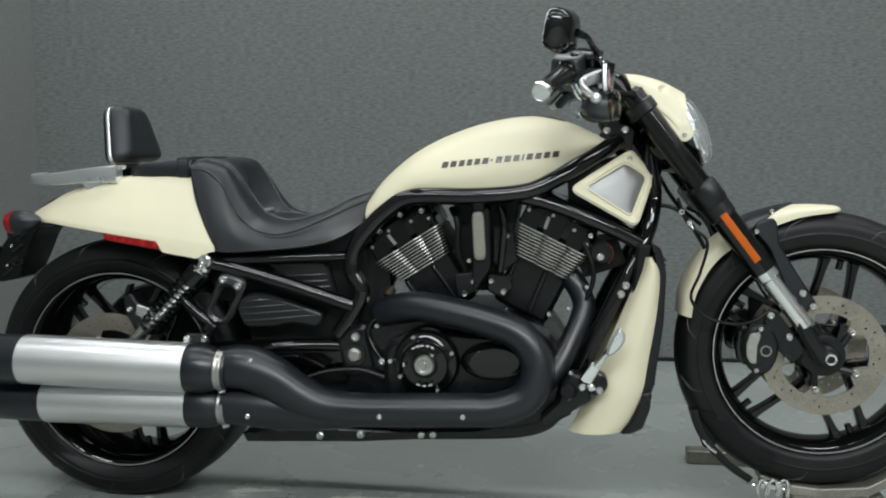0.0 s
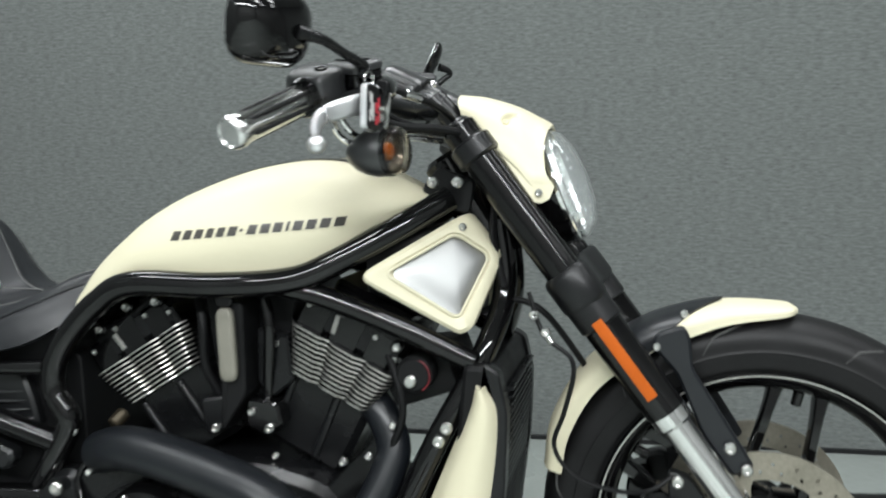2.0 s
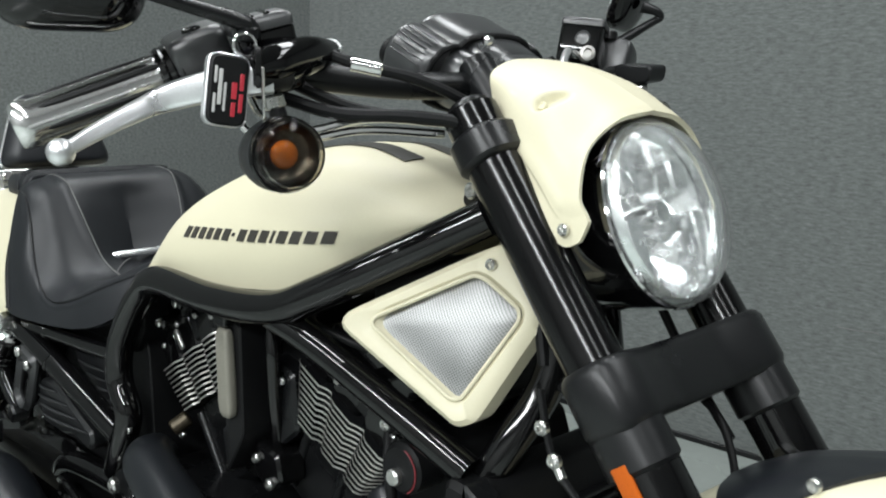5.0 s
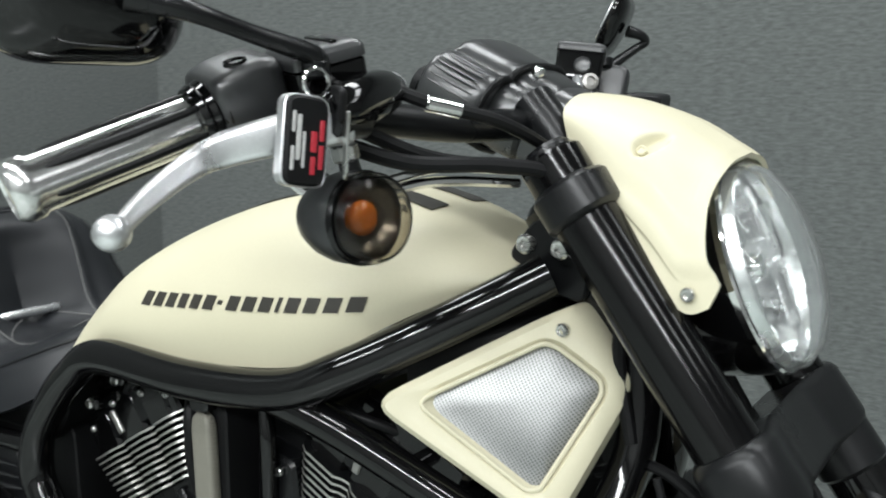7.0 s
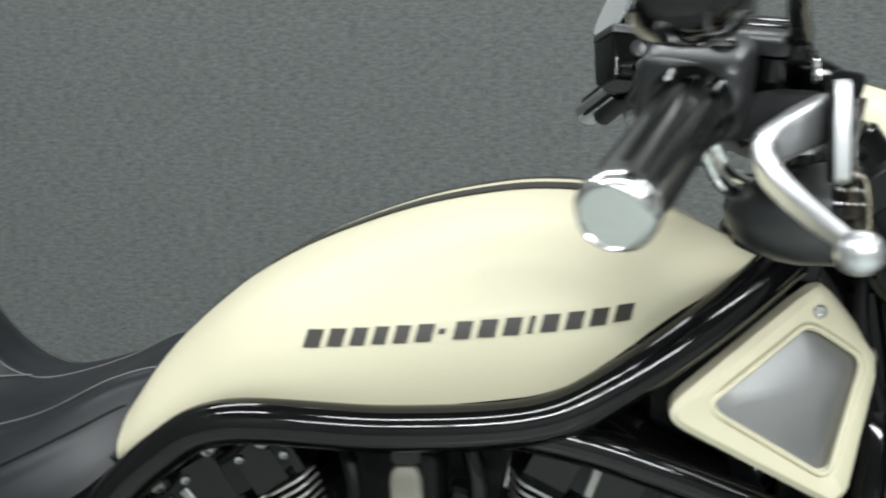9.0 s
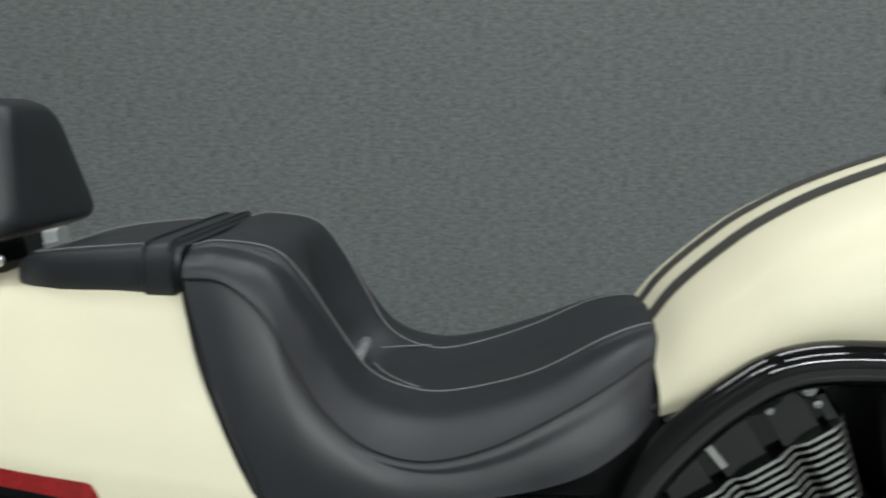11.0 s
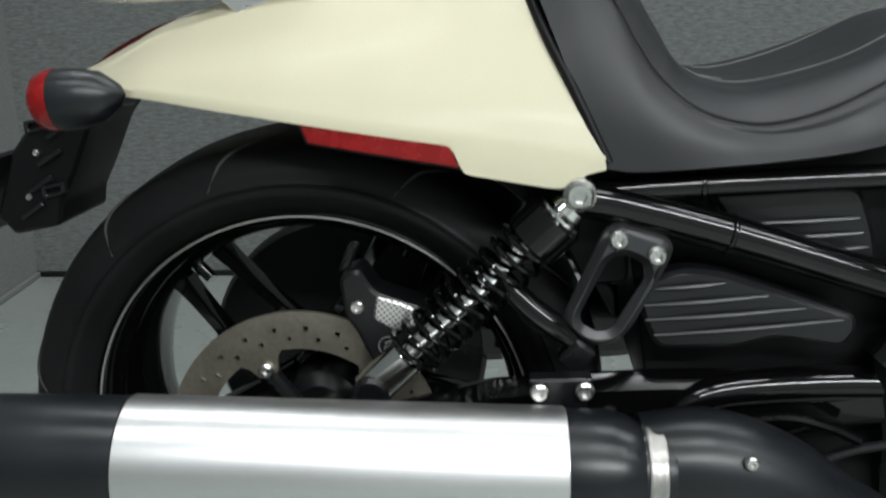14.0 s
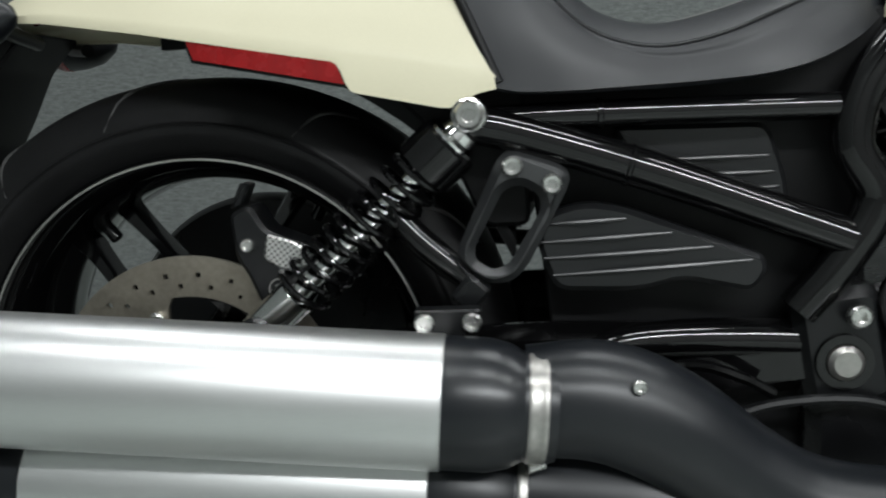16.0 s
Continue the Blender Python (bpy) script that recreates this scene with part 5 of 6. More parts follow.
def clamp(z, half, r, thick):
    """A fork yoke: two collars and the bridge between them."""
    bm = bmesh.new()
    c0, c1 = np.array(fp(z + thick / 2)), np.array(fp(z - thick / 2))
    out = [(-half, -r), (half, -r), (half + r * 0.8, -r * 0.6), (half + r, 0), (half + r * 0.8, r * 0.75), (half, r), (half * 0.45, r * 0.55), (-half * 0.45, r * 0.55), (-half, r), (-half - r * 0.8, r * 0.75), (-half - r, 0), (-half - r * 0.8, -r * 0.6)]
    o = rounded(out, 0.012, 3)
    side = np.array((-fd[1], 0, fd[0]))
    rings = []
    for c, b in ((c0, 0.006), (c0 * 0.95 + c1 * 0.05, 0.0025), (c0 * 0.86 + c1 * 0.14, 0), (c0 * 0.14 + c1 * 0.86, 0), (c0 * 0.05 + c1 * 0.95, 0.0025), (c1, 0.006)):
        rings.append([c + side * p[1] + np.array((0, p[0], 0)) for p in inset(o, b)])
    loft(bm, rings)
    return bm


part("lower_yoke", clamp(0.703, 0.107, 0.037, 0.050), SATIN, bike, "satin black lower fork yoke")
part("upper_yoke", clamp(0.905, 0.107, 0.0345, 0.027), SATIN, bike, "satin black upper fork yoke")

# front fender and brake
def arc(a, r, y):
    return (1.705 + r * math.cos(radians(a)), y, 0.325 + r * math.sin(radians(a)))


FEN = [(80.5, 0.3335), (84, 0.338), (98, 0.344), (110, 0.348), (122, 0.352), (137, 0.356), (152, 0.349), (163, 0.336)]
WID = [0.020, 0.046, 0.062, 0.068, 0.068, 0.068, 0.066, 0.060]
SKIRT = [0.005, 0.015, 0.027, 0.035, 0.036, 0.036, 0.035, 0.032]
fender = part("front_fender", patch([[arc(a, r - k, -w), arc(a, r - 0.39 * k, -w * 0.96), arc(a, r - 0.085 * k, -w * 0.6), arc(a, r, 0)] for (a, r), w, k in zip(FEN, WID, SKIRT)], 6, 5, True, 0.004), CREAM, bike, "cream satin front fender")
part("fender_saddle", patch([[arc(a + k, r - 0.036, -0.071), arc(a + k, r - 0.012, -0.069), arc(a + k * 0.5, r, -0.042), arc(a, r + 0.004, 0)] for a, r, k in ((98, 0.3465, 13), (106, 0.3490, 8), (115, 0.353, 2), (124, 0.3550, -3))], 4, 5, True, 0.004), EXHAUST, fender, "black fender saddle")
pair("fender_strut", lambda: slab([(1.552, 0.616), (1.560, 0.632), (1.598, 0.644), (1.607, 0.626), (1.609, 0.582), (1.690, 0.440), (1.660, 0.425), (1.620, 0.485), (1.586, 0.575)], -0.088, -0.071, 0.01, 0.004), EXHAUST, fender, "black fender strut")
bolts(fender, [(1.560, -0.088, 0.614, 0.006), (1.60, -0.055, 0.655, 0.006)])
for s in (-1, 1):
    def cal_half():
        bm = slab([(1.535, 0.398), (1.560, 0.406), (1.585, 0.394), (1.598, 0.360), (1.593, 0.327), (1.577, 0.299), (1.557, 0.287), (1.541, 0.293), (1.525, 0.313), (1.518, 0.341), (1.520, 0.372)], -0.125, -0.092, 0.008, 0.006)
        return bm if s < 0 else flip(bm)
    c = part("front_caliper", cal_half(), SATIN, bike, "black front brake caliper with a silver plate")
    for q, mt, nm, lb in (([(1.534, 0.386), (1.555, 0.390), (1.557, 0.380), (1.549, 0.360), (1.546, 0.318), (1.533, 0.320), (1.525, 0.336), (1.525, 0.362)], CAPSTEEL, "caliper_plate", "dull silver plate"),):
        bm = slab(q, -0.129, -0.124, 0.004, 0.001)
        part(nm, bm if s < 0 else flip(bm), mt, c, lb)
    bm = lathe([(0.009, 0), (0.0105, 0.002), (0.012, 0.002), (0.013, 0), (0.013, -0.004), (0.009, -0.004)], (1.568, -0.126, 0.346), (0, -1, 0), 24)
    part("caliper_ring", bm if s < 0 else flip(bm), CAPSTEEL, c, "silver ring mark")
    bm = slab([(1.512, 0.388), (1.540, 0.396), (1.552, 0.345), (1.540, 0.302), (1.508, 0.318), (1.504, 0.350)], -0.100, -0.056, 0.01, 0.004)
    part("caliper_bridge", bm if s < 0 else flip(bm), GLOSS, c)
    bm = slab([(1.57, 0.44), (1.60, 0.43), (1.66, 0.34), (1.63, 0.31), (1.57, 0.37)], -0.105, -0.085, 0.012)
    part("caliper_mount", bm if s < 0 else flip(bm), SATIN, c)
bolts(bike, [(1.558, -0.1265, 0.397, 0.0055), (1.546, -0.1265, 0.302, 0.0055)])
part("brake_hose", tube([(1.385, -0.12, 0.70), (1.405, -0.125, 0.64), (1.445, -0.13, 0.60), (1.43, -0.12, 0.53), (1.41, -0.10, 0.47), (1.44, -0.10, 0.425), (1.50, -0.10, 0.405), (1.545, -0.11, 0.412), (1.575, -0.105, 0.43)], 0.0035, 7, 8), PLASTIC, bike, "thin black brake hose")
part("hose_joint", rod((1.404, -0.125, 0.645), (1.416, -0.127, 0.628), 0.0048, 12), STEEL, bike)

# airbox covers
def ab_y(x, z):
    return -0.156 + 0.50 * (x - 1.15) + 0.36 * (z - 0.732)


AB_OUT = [(1.140, 0.732), (1.266, 0.803), (1.291, 0.814), (1.305, 0.797), (1.337, 0.752), (1.335, 0.735), (1.298, 0.646), (1.282, 0.640)]
AB_IN = [(1.181, 0.734), (1.270, 0.7815), (1.281, 0.778), (1.299, 0.765), (1.316, 0.752), (1.318, 0.742), (1.283, 0.669), (1.274, 0.668)]


def sheared(bm):
    for v in bm.verts:
        v.co.y += ab_y(v.co.x, v.co.z)
    return bm


for s in (-1, 1):
    def side(bm):
        return bm if s < 0 else flip(bm)
    ab = part("airbox_cover", side(sheared(ring_slab(AB_OUT, AB_IN, -0.004, 0.03, 0.026, 0.006))), CREAM, bike, "cream satin air intake cover with a silver mesh")
    grill = rounded(AB_IN, 0.014, 5)
    bm = bmesh.new()
    cx, cz = grill.mean(0)
    rows = [[bm.verts.new((cx + (p[0] - cx) * f, 0.0045 - 0.008 * (1 - f ** 4) * (1 - ((p[0] - cx) * f / 0.085) ** 2) * (1 - ((p[1] - cz) * f / 0.075) ** 2), cz + (p[1] - cz) * f)) for p in grill] for f in (1.03, 0.94, 0.84, 0.72, 0.58, 0.42, 0.26, 0.1, 0.02)]
    grid_faces(bm, rows, True)
    bm.faces.new(rows[-1])
    part("intake_mesh", side(sheared(bm)), GRILLE, ab, "perforated silver mesh")
    part("intake_backing", side(sheared(slab([(1.158, 0.733), (1.282, 0.80), (1.325, 0.747), (1.284, 0.672)], 0.016, 0.05, 0.012))), PLASTIC, ab)
    for a, b in ((AB_IN, 0.0),):
        g = rounded([(p[0] + (p[0] - 1.263) * 0.02, p[1] + (p[1] - 0.733) * 0.02) for p in a], 0.014, 5)
        pts = [(p[0], ab_y(p[0], p[1]) - 0.0035, p[1]) for p in list(g) + [g[0]]]
        part("mesh_rim", side(tube(pts, 0.0022, 1, 8, smooth=False)), CREAM, ab)
bolts(bike, [(1.284, ab_y(1.284, 0.793) - 0.005, 0.793, 0.0062)])
part("airbox", block_loft([(1.14, 0.10, 0.70, 0.77), (1.20, 0.085, 0.66, 0.79), (1.26, 0.050, 0.64, 0.80), (1.30, 0.030, 0.66, 0.78)], 0.02), PLASTIC, bike, "black airbox under the tank")

# headlight and its cowl
HC = np.array((1.425, 0.0, 0.846))
hn = np.array((0.945, 0.0, 0.327))
hu = np.array((-0.327, 0.0, 0.945))


def oval(d, sv, sh, n=44, up=0.0):
    return [tuple(HC + hn * d + hu * (sv * math.sin(2 * math.pi * k / n) + up) + np.array((0, sh * math.cos(2 * math.pi * k / n), 0))) for k in range(n)]


head = part("headlight", loft(bmesh.new(), [oval(-0.115, 0.025, 0.025, up=-0.008), oval(-0.10, 0.050, 0.048, up=-0.006), oval(-0.06, 0.076, 0.069, up=-0.002), oval(-0.02, 0.086, 0.079), oval(0.0, 0.088, 0.081), oval(0.001, 0.085, 0.078), oval(-0.02, 0.076, 0.069)], caps=False), GLOSS, bike, "oval headlight in a black shell behind clear glass")
bm = bmesh.new()
dice = random.Random(5)
rings = [oval(d, 0.084 * f, 0.077 * f, 20) for d, f in ((0.004, 1.0), (-0.008, 0.90), (-0.022, 0.72), (-0.033, 0.46), (-0.038, 0.22), (-0.038, 0.03))]
rings = [[np.array(p) + hn * (dice.uniform(-0.006, 0.006) if 0 < i < 4 else 0) for p in ring] for i, ring in enumerate(rings)]
loft(bm, rings, caps=False)
part("lamp_reflector", bm, LAMPSILVER, head, "faceted bright reflector", 4)
part("lamp_bezel", loft(bmesh.new(), [oval(-0.002, 0.0825, 0.0755), oval(0.011, 0.0805, 0.0735), oval(0.0125, 0.0790, 0.0720), oval(0.004, 0.0780, 0.0710)], caps=False), LAMPSILVER, head, "bright inner bezel")
lens = part("lens", loft(bmesh.new(), [oval(-0.001, 0.0875, 0.0805), oval(0.016, 0.086, 0.079), oval(0.030, 0.073, 0.067), oval(0.040, 0.046, 0.042), oval(0.0430, 0.016, 0.014), oval(0.0438, 0.0004, 0.0004), oval(0.0406, 0.0004, 0.0004), oval(0.0400, 0.016, 0.014), oval(0.037, 0.044, 0.040), oval(0.027, 0.070, 0.064), oval(0.013, 0.0825, 0.0755), oval(-0.001, 0.0835, 0.0765)], caps=False), CLEAR, head, "clear domed lens")
lens.visible_shadow = False
part("bulb_shield", lathe([(0, 0.012), (0.010, 0.010), (0.014, 0), (0.012, -0.03)], tuple(HC - hn * 0.006), tuple(hn), 20), CHROME, head, "chrome bulb shield")
part("lamp_bar", box(tuple(HC - hn * 0.012 - hu * 0.004), (0.010, 0.110, 0.006), (0, -19, 0), 0.002), LAMPSILVER, head, "bright dividing bar")
for s in (-1, 1):
    part("side_facet", box(tuple(HC + hn * 0.002 - hu * 0.030 + np.array((0, s * 0.052, 0))), (0.010, 0.022, 0.056), (0, -19, 0), 0.003), LAMPSILVER, head, "bright facet")
    part("top_chamber", box(tuple(HC - hn * 0.004 + hu * 0.034 + np.array((0, s * 0.040, 0))), (0.02, 0.03, 0.030), (0, -19, 0), 0.005), LAMPSILVER, head, "bright facet")
part("lens_rim", loft(bmesh.new(), [oval(-0.003, 0.089, 0.082), oval(0.002, 0.0895, 0.0825), oval(0.004, 0.088, 0.081), oval(0.002, 0.086, 0.079)], caps=False), CHROME, head, "thin bright rim")

COWL = [
    [(1.298, -0.074, 0.936), (1.292, -0.078, 0.955), (1.286, -0.072, 0.976), (1.283, -0.040, 0.989), (1.282, 0, 0.992)],
    [(1.341, -0.099, 0.897), (1.330, -0.096, 0.928), (1.323, -0.083, 0.962), (1.320, -0.046, 0.981), (1.319, 0, 0.986)],
    [(1.372, -0.109, 0.861), (1.371, -0.104, 0.899), (1.369, -0.088, 0.941), (1.367, -0.048, 0.963), (1.366, 0, 0.969)],
    [(1.3865, -0.111, 0.8415), (1.3945, -0.107, 0.872), (1.397, -0.090, 0.914), (1.399, -0.050, 0.942), (1.400, 0, 0.950)],
    [(1.3955, -0.1112, 0.8295), (1.4030, -0.1068, 0.869), (1.4035, -0.0897, 0.9105), (1.407, -0.050, 0.937), (1.409, 0, 0.945)],
    [(1.4065, -0.1108, 0.8258), (1.4095, -0.1062, 0.869), (1.4085, -0.0895, 0.9085), (1.411, -0.050, 0.934), (1.413, 0, 0.942)],
    [(1.4185, -0.1095, 0.8305), (1.4145, -0.1052, 0.870), (1.4120, -0.0892, 0.9065), (1.4150, -0.050, 0.931), (1.417, 0, 0.939)],
]
for row in COWL:
    (x0, y0, z0), (x1, y1, z1) = row[0], row[1]
    ridge = float(np.interp(x0, (1.34, 1.38, 1.397), (1.0, 0.8, 0.0)))
    row[1:1] = [(x0 + (x1 - x0) * 0.40, y0 + (y1 - y0) * 0.40 + 0.0005 * ridge, z0 + (z1 - z0) * 0.40), (x0 + (x1 - x0) * 0.55, y0 + (y1 - y0) * 0.55 - 0.0020 * ridge, z0 + (z1 - z0) * 0.55)]
for i, fore in ((5, 0.0035), (6, 0.0085)):
    for j, share_ in ((1, 1.0), (2, 0.85)):
        x, y, z = COWL[i][j]
        COWL[i][j] = (x + fore * share_, y, z)
cowl_bm = patch(COWL, 24, 20, True, 0.005)
for v in cowl_bm.verts:
    # a drop-shaped recess on each side, deepest at its rear end
    du, dw = (v.co.x - 1.3605) / (0.0165 if v.co.x > 1.3605 else 0.0095), (v.co.z - 0.948 - 0.22 * (v.co.x - 1.3605)) / 0.0085
    q = 1 - du * du - dw * dw
    if q > 0 and abs(v.co.y) > 0.05:
        q = min(1.0, q * 1.5)
        k = 0.0125 * q * q * (3 - 2 * q) * (1.0 if v.co.x < 1.3605 else 1 - 0.55 * du)
        v.co.y -= math.copysign(k * 0.80, v.co.y)
        v.co.z -= k * 0.45
cowl = part("headlight_cowl", cowl_bm, CREAM, bike, "cream satin headlight cowl", 70)
bolts(cowl, [(1.4045, -0.1128, 0.8405, 0.0054)])
pair("cowl_screw", lambda: lathe([(0, 0.0008), (0.0022, 0.0008), (0.003, 0.002), (0.0042, 0.0012), (0.0042, -0.003)], (1.3575, -0.0835, 0.9435), (0, -0.86, 0.5), 14), CREAM, cowl, "sunk screw")

# cockpit
bar = [(1.245, 0.0, 0.965), (1.240, -0.06, 0.966), (1.222, -0.135, 0.966), (1.196, -0.21, 0.974), (1.168, -0.280, 0.984), (1.146, -0.330, 0.975), (1.120, -0.390, 0.952)]
pair("handlebar", lambda: tube(bar, 0.0135, 7, 16), SATIN, bike, "satin black handlebar")
pair("bar_riser", lambda: tube([(1.245, -0.05, 0.985), (1.275, -0.055, 0.95), (1.295, -0.06, 0.915)], [0.019, 0.018, 0.018], 5, 16), SATIN, bike)
GI, GE = np.array((1.146, -0.328, 0.975)), np.array((1.101, -0.434, 0.934))
gd = (GE - GI) / np.linalg.norm(GE - GI)
MIR = {-1: pose(1.138, -0.409, 1.050, 2, 16, -14) @ Matrix.Scale(1.13, 4), 1: pose(1.143, 0.360, 1.088, 0, 28, 17) @ Matrix.Scale(1.08, 4)}
SIG, SIGD = (1.246, -0.275, 0.9065), (0.985, -0.17, 0.02)
for s in (-1, 1):
    def sd(bm):
        """The far end of the bars stands a little higher."""
        if s > 0:
            flip(bm)
            for v in bm.verts:
                v.co.z += 0.055 * v.co.y
        return bm
    grip = part("hand_grip", sd(lathe([(0.012, -0.012), (0.0175, -0.012), (0.0185, -0.008), (0.0185, 0.112), (0.0205, 0.115), (0.0205, 0.124), (0.0175, 0.129), (0.0165, 0.1295), (0.0155, 0.128), (0, 0.128)], GI, gd, 30)), GRIPCHROME, bike, "chrome hand grip with black rubber strips")
    u = Vector(gd).orthogonal().normalized()
    w = Vector(gd).cross(u)
    for k in range(6):
        a = 2 * math.pi * k / 6 + 0.85
        o = (u * math.cos(a) + w * math.sin(a)) * 0.0170
        bm = tube([tuple(Vector(GI + gd * t) + o) for t in (0.006, 0.012, 0.09, 0.106)], [0.0015, 0.0034, 0.0034, 0.0015], 2, 8)
        part("rubber_strip", sd(bm), PLASTIC, grip, "black rubber strip")
    for k in range(3):
        part("grip_flange", sd(lathe([(0.014, -0.004), (0.0225 + 0.001 * k, -0.004), (0.0245 + 0.001 * k, 0.0), (0.0225 + 0.001 * k, 0.004), (0.014, 0.004)], GI + gd * (0.002 - 0.0065 * k), gd, 26)), GLOSS, grip, "black grip collar")
    # switch housing: a rounded shell round the bar, higher at its inner end
    hs = []
    for v, wd, up, lo in ((0.0, 0.025, 0.021, 0.016), (-0.0015, 0.0285, 0.0245, 0.019), (-0.005, 0.0305, 0.0265, 0.0205), (-0.018, 0.0315, 0.0290, 0.021), (-0.038, 0.0315, 0.0295, 0.021), (-0.047, 0.030, 0.0285, 0.020), (-0.050, 0.0275, 0.026, 0.018), (-0.051, 0.024, 0.023, 0.016)):
        c = GI + gd * (v - 0.006) + np.array((-0.004, 0, 0.001))
        side, upv = np.array((0.925, -0.318, -0.198)), np.array((0.075, -0.358, 0.926))
        o = rounded([(-wd, -lo), (wd, -lo), (wd * 0.95, up), (-wd * 0.95, up)], 0.011, 6)
        hs.append([c + side * q[0] + upv * q[1] for q in o])
    sw = part("switch_housing", sd(loft(bmesh.new(), hs)), HOUSING, bike, "satin black switch housing")
    # black rimmed disc gives the darkness of a hole in the shell
    bt = GI + gd * -0.030 + np.array((0.925, -0.318, -0.198)) * 0.008 + np.array((0.075, -0.358, 0.926)) * 0.0302
    part("switch_hole", sd(lathe([(0, -0.001), (0.0055, -0.001), (0.0065, 0.0012), (0.0078, 0.0016), (0.0084, 0.0), (0.0084, -0.004)], tuple(bt), (0.075, -0.358, 0.926), 18)), GLOSS, sw, "dark rimmed disc standing in for a hole")
    # brake fluid reservoir: an upright box with a domed lid, its long side along the bar
    RES = pose(1.191, -0.2585, 0.9935, 15, 9, -24)

    def res_ring(z, hx, hy, r=0.006):
        return [RES @ Vector((q[0], q[1], z)) for q in rrect(hx, hy, r, 4)]
    def rs(bm):
        return sd(bm) if s < 0 else moved(sd(bm), pose(-0.049, 0, 0.016))
    res = part("master_cylinder", rs(loft(bmesh.new(), [res_ring(-0.034, 0.023, 0.021), res_ring(-0.029, 0.0265, 0.025), res_ring(-0.006, 0.0275, 0.026), res_ring(0.019, 0.028, 0.0265), res_ring(0.020, 0.027, 0.0255)])), GLOSS, bike, "gloss black brake fluid reservoir")
    part("reservoir_lid", rs(loft(bmesh.new(), [res_ring(0.0206, 0.027, 0.0255), res_ring(0.0212, 0.0288, 0.0272), res_ring(0.028, 0.0288, 0.0272), res_ring(0.0308, 0.0270, 0.0255), res_ring(0.0326, 0.0240, 0.0225), res_ring(0.0334, 0.018, 0.017)])), HOUSING, res, "satin black lid")
    for k in (-1, 1):
        part("lid_rib", rs(moved(box((0, 0.007 * k, 0.0336), (0.044, 0.0050, 0.0024), (0, 0, 0), 0.0011), RES)), GLOSS, res)
    if s > 0:
        part("sight_glass", rs(lathe([(0, 0.002), (0.007, 0.002), (0.009, 0.003), (0.0105, 0.0)], tuple(RES @ Vector((0.004, 0.0262, 0.004))), tuple(RES.to_3x3() @ Vector((0, 1, 0))), 20)), PANELGLOSS, res, "dark round sight glass")
        part("hose_union", rs(lathe([(0, 0.006), (0.005, 0.006), (0.006, 0.010), (0.0095, 0.009), (0.0105, 0.004), (0.0105, -0.004)], tuple(RES @ Vector((0.014, 0.0262, -0.016))), tuple(RES.to_3x3() @ Vector((0.3, 1, 0))), 16)), CAPSTEEL, res, "bare metal hose union")
        part("clutch_hose", rs(tube([(1.207, -0.226, 0.982), (1.216, -0.200, 0.988), (1.232, -0.172, 0.984), (1.250, -0.14, 0.965)], 0.0048, 6, 9)), CAST, res, "grey hose")
    if s < 0:
        part("cylinder_body", sd(tube([(1.234, -0.300, 0.975), (1.232, -0.275, 0.982), (1.224, -0.235, 0.990), (1.214, -0.205, 0.995)], [0.010, 0.0165, 0.0165, 0.010], 6, 16)), GLOSS, res, "black master cylinder barrel")
    part("lever_perch", sd(slab([(1.150, 0.975), (1.200, 0.985), (1.244, 0.980), (1.240, 0.960), (1.205, 0.957), (1.150, 0.955)], -0.300, -0.262, 0.008, 0.003)), SATIN, res, "black lever perch")
    def lv(bm):
        return bm if s < 0 else moved(flip(bm), pose(-0.03, -0.01, 0.004))
    lev = part("brake_lever" if s < 0 else "clutch_lever", lv(sweep(bmesh.new(), cr([(1.233, -0.282, 0.969), (1.224, -0.304, 0.967), (1.203, -0.330, 0.961), (1.183, -0.352, 0.953), (1.181, -0.376, 0.943), (1.190, -0.410, 0.929), (1.202, -0.438, 0.917)], 4), [tuple(p) for p in rrect(0.0070, 0.0115, 0.0055, 3)], list(np.interp(np.arange(25), [0, 6, 11, 14, 18, 24], [1.15, 1.15, 0.98, 0.80, 0.66, 0.46])))), CAST, bike, "silver hand lever with a ball end")
    part("lever_ball", lv(lathe([(0.0104 * math.sin(math.pi * k / 10), -0.0104 * math.cos(math.pi * k / 10)) for k in range(11)], (1.2045, -0.446, 0.914), (0.3, 1, 0.4), 20)), CAST, lev)
    # mirror
    mb = loft(bmesh.new(), [[(x, p[0], p[1]) for p in rounded([(-0.050 * f, -0.036 * f), (0.056 * f, -0.040 * f), (0.058 * f, 0.040 * f), (-0.058 * f, 0.036 * f)], 0.034 * f, 9)] for x, f in ((x_ * (1 if s < 0 else 0.45), f_) for x_, f_ in ((-0.010, 0.94), (-0.005, 1.0), (0.003, 1.0), (0.014, 0.93), (0.024, 0.76), (0.030, 0.48)))])
    mir = part("mirror", moved(mb, MIR[s]), GLOSS, bike, "black handlebar mirror")
    part("mirror_glass", moved(loft(bmesh.new(), [[(x, p[0], p[1]) for p in rounded([(-0.046, -0.032), (0.051, -0.036), (0.053, 0.036), (-0.053, 0.032)], 0.031, 9)] for x in ((-0.0115, -0.0095) if s < 0 else (-0.0056, -0.0040))]), MIR[s]), REFLECTOR, mir, "mirror glass")
    stem = [(1.212, -0.287, 1.006), (1.214, -0.292, 1.014), (1.203, -0.335, 1.026), (1.193, -0.374, 1.037), (1.172, -0.402, 1.045)] if s < 0 else [(1.140, 0.300, 1.022), (1.146, 0.325, 1.030), (1.168, 0.374, 1.058), (1.176, 0.386, 1.066), (1.174, 0.378, 1.074), (1.160, 0.366, 1.080)]
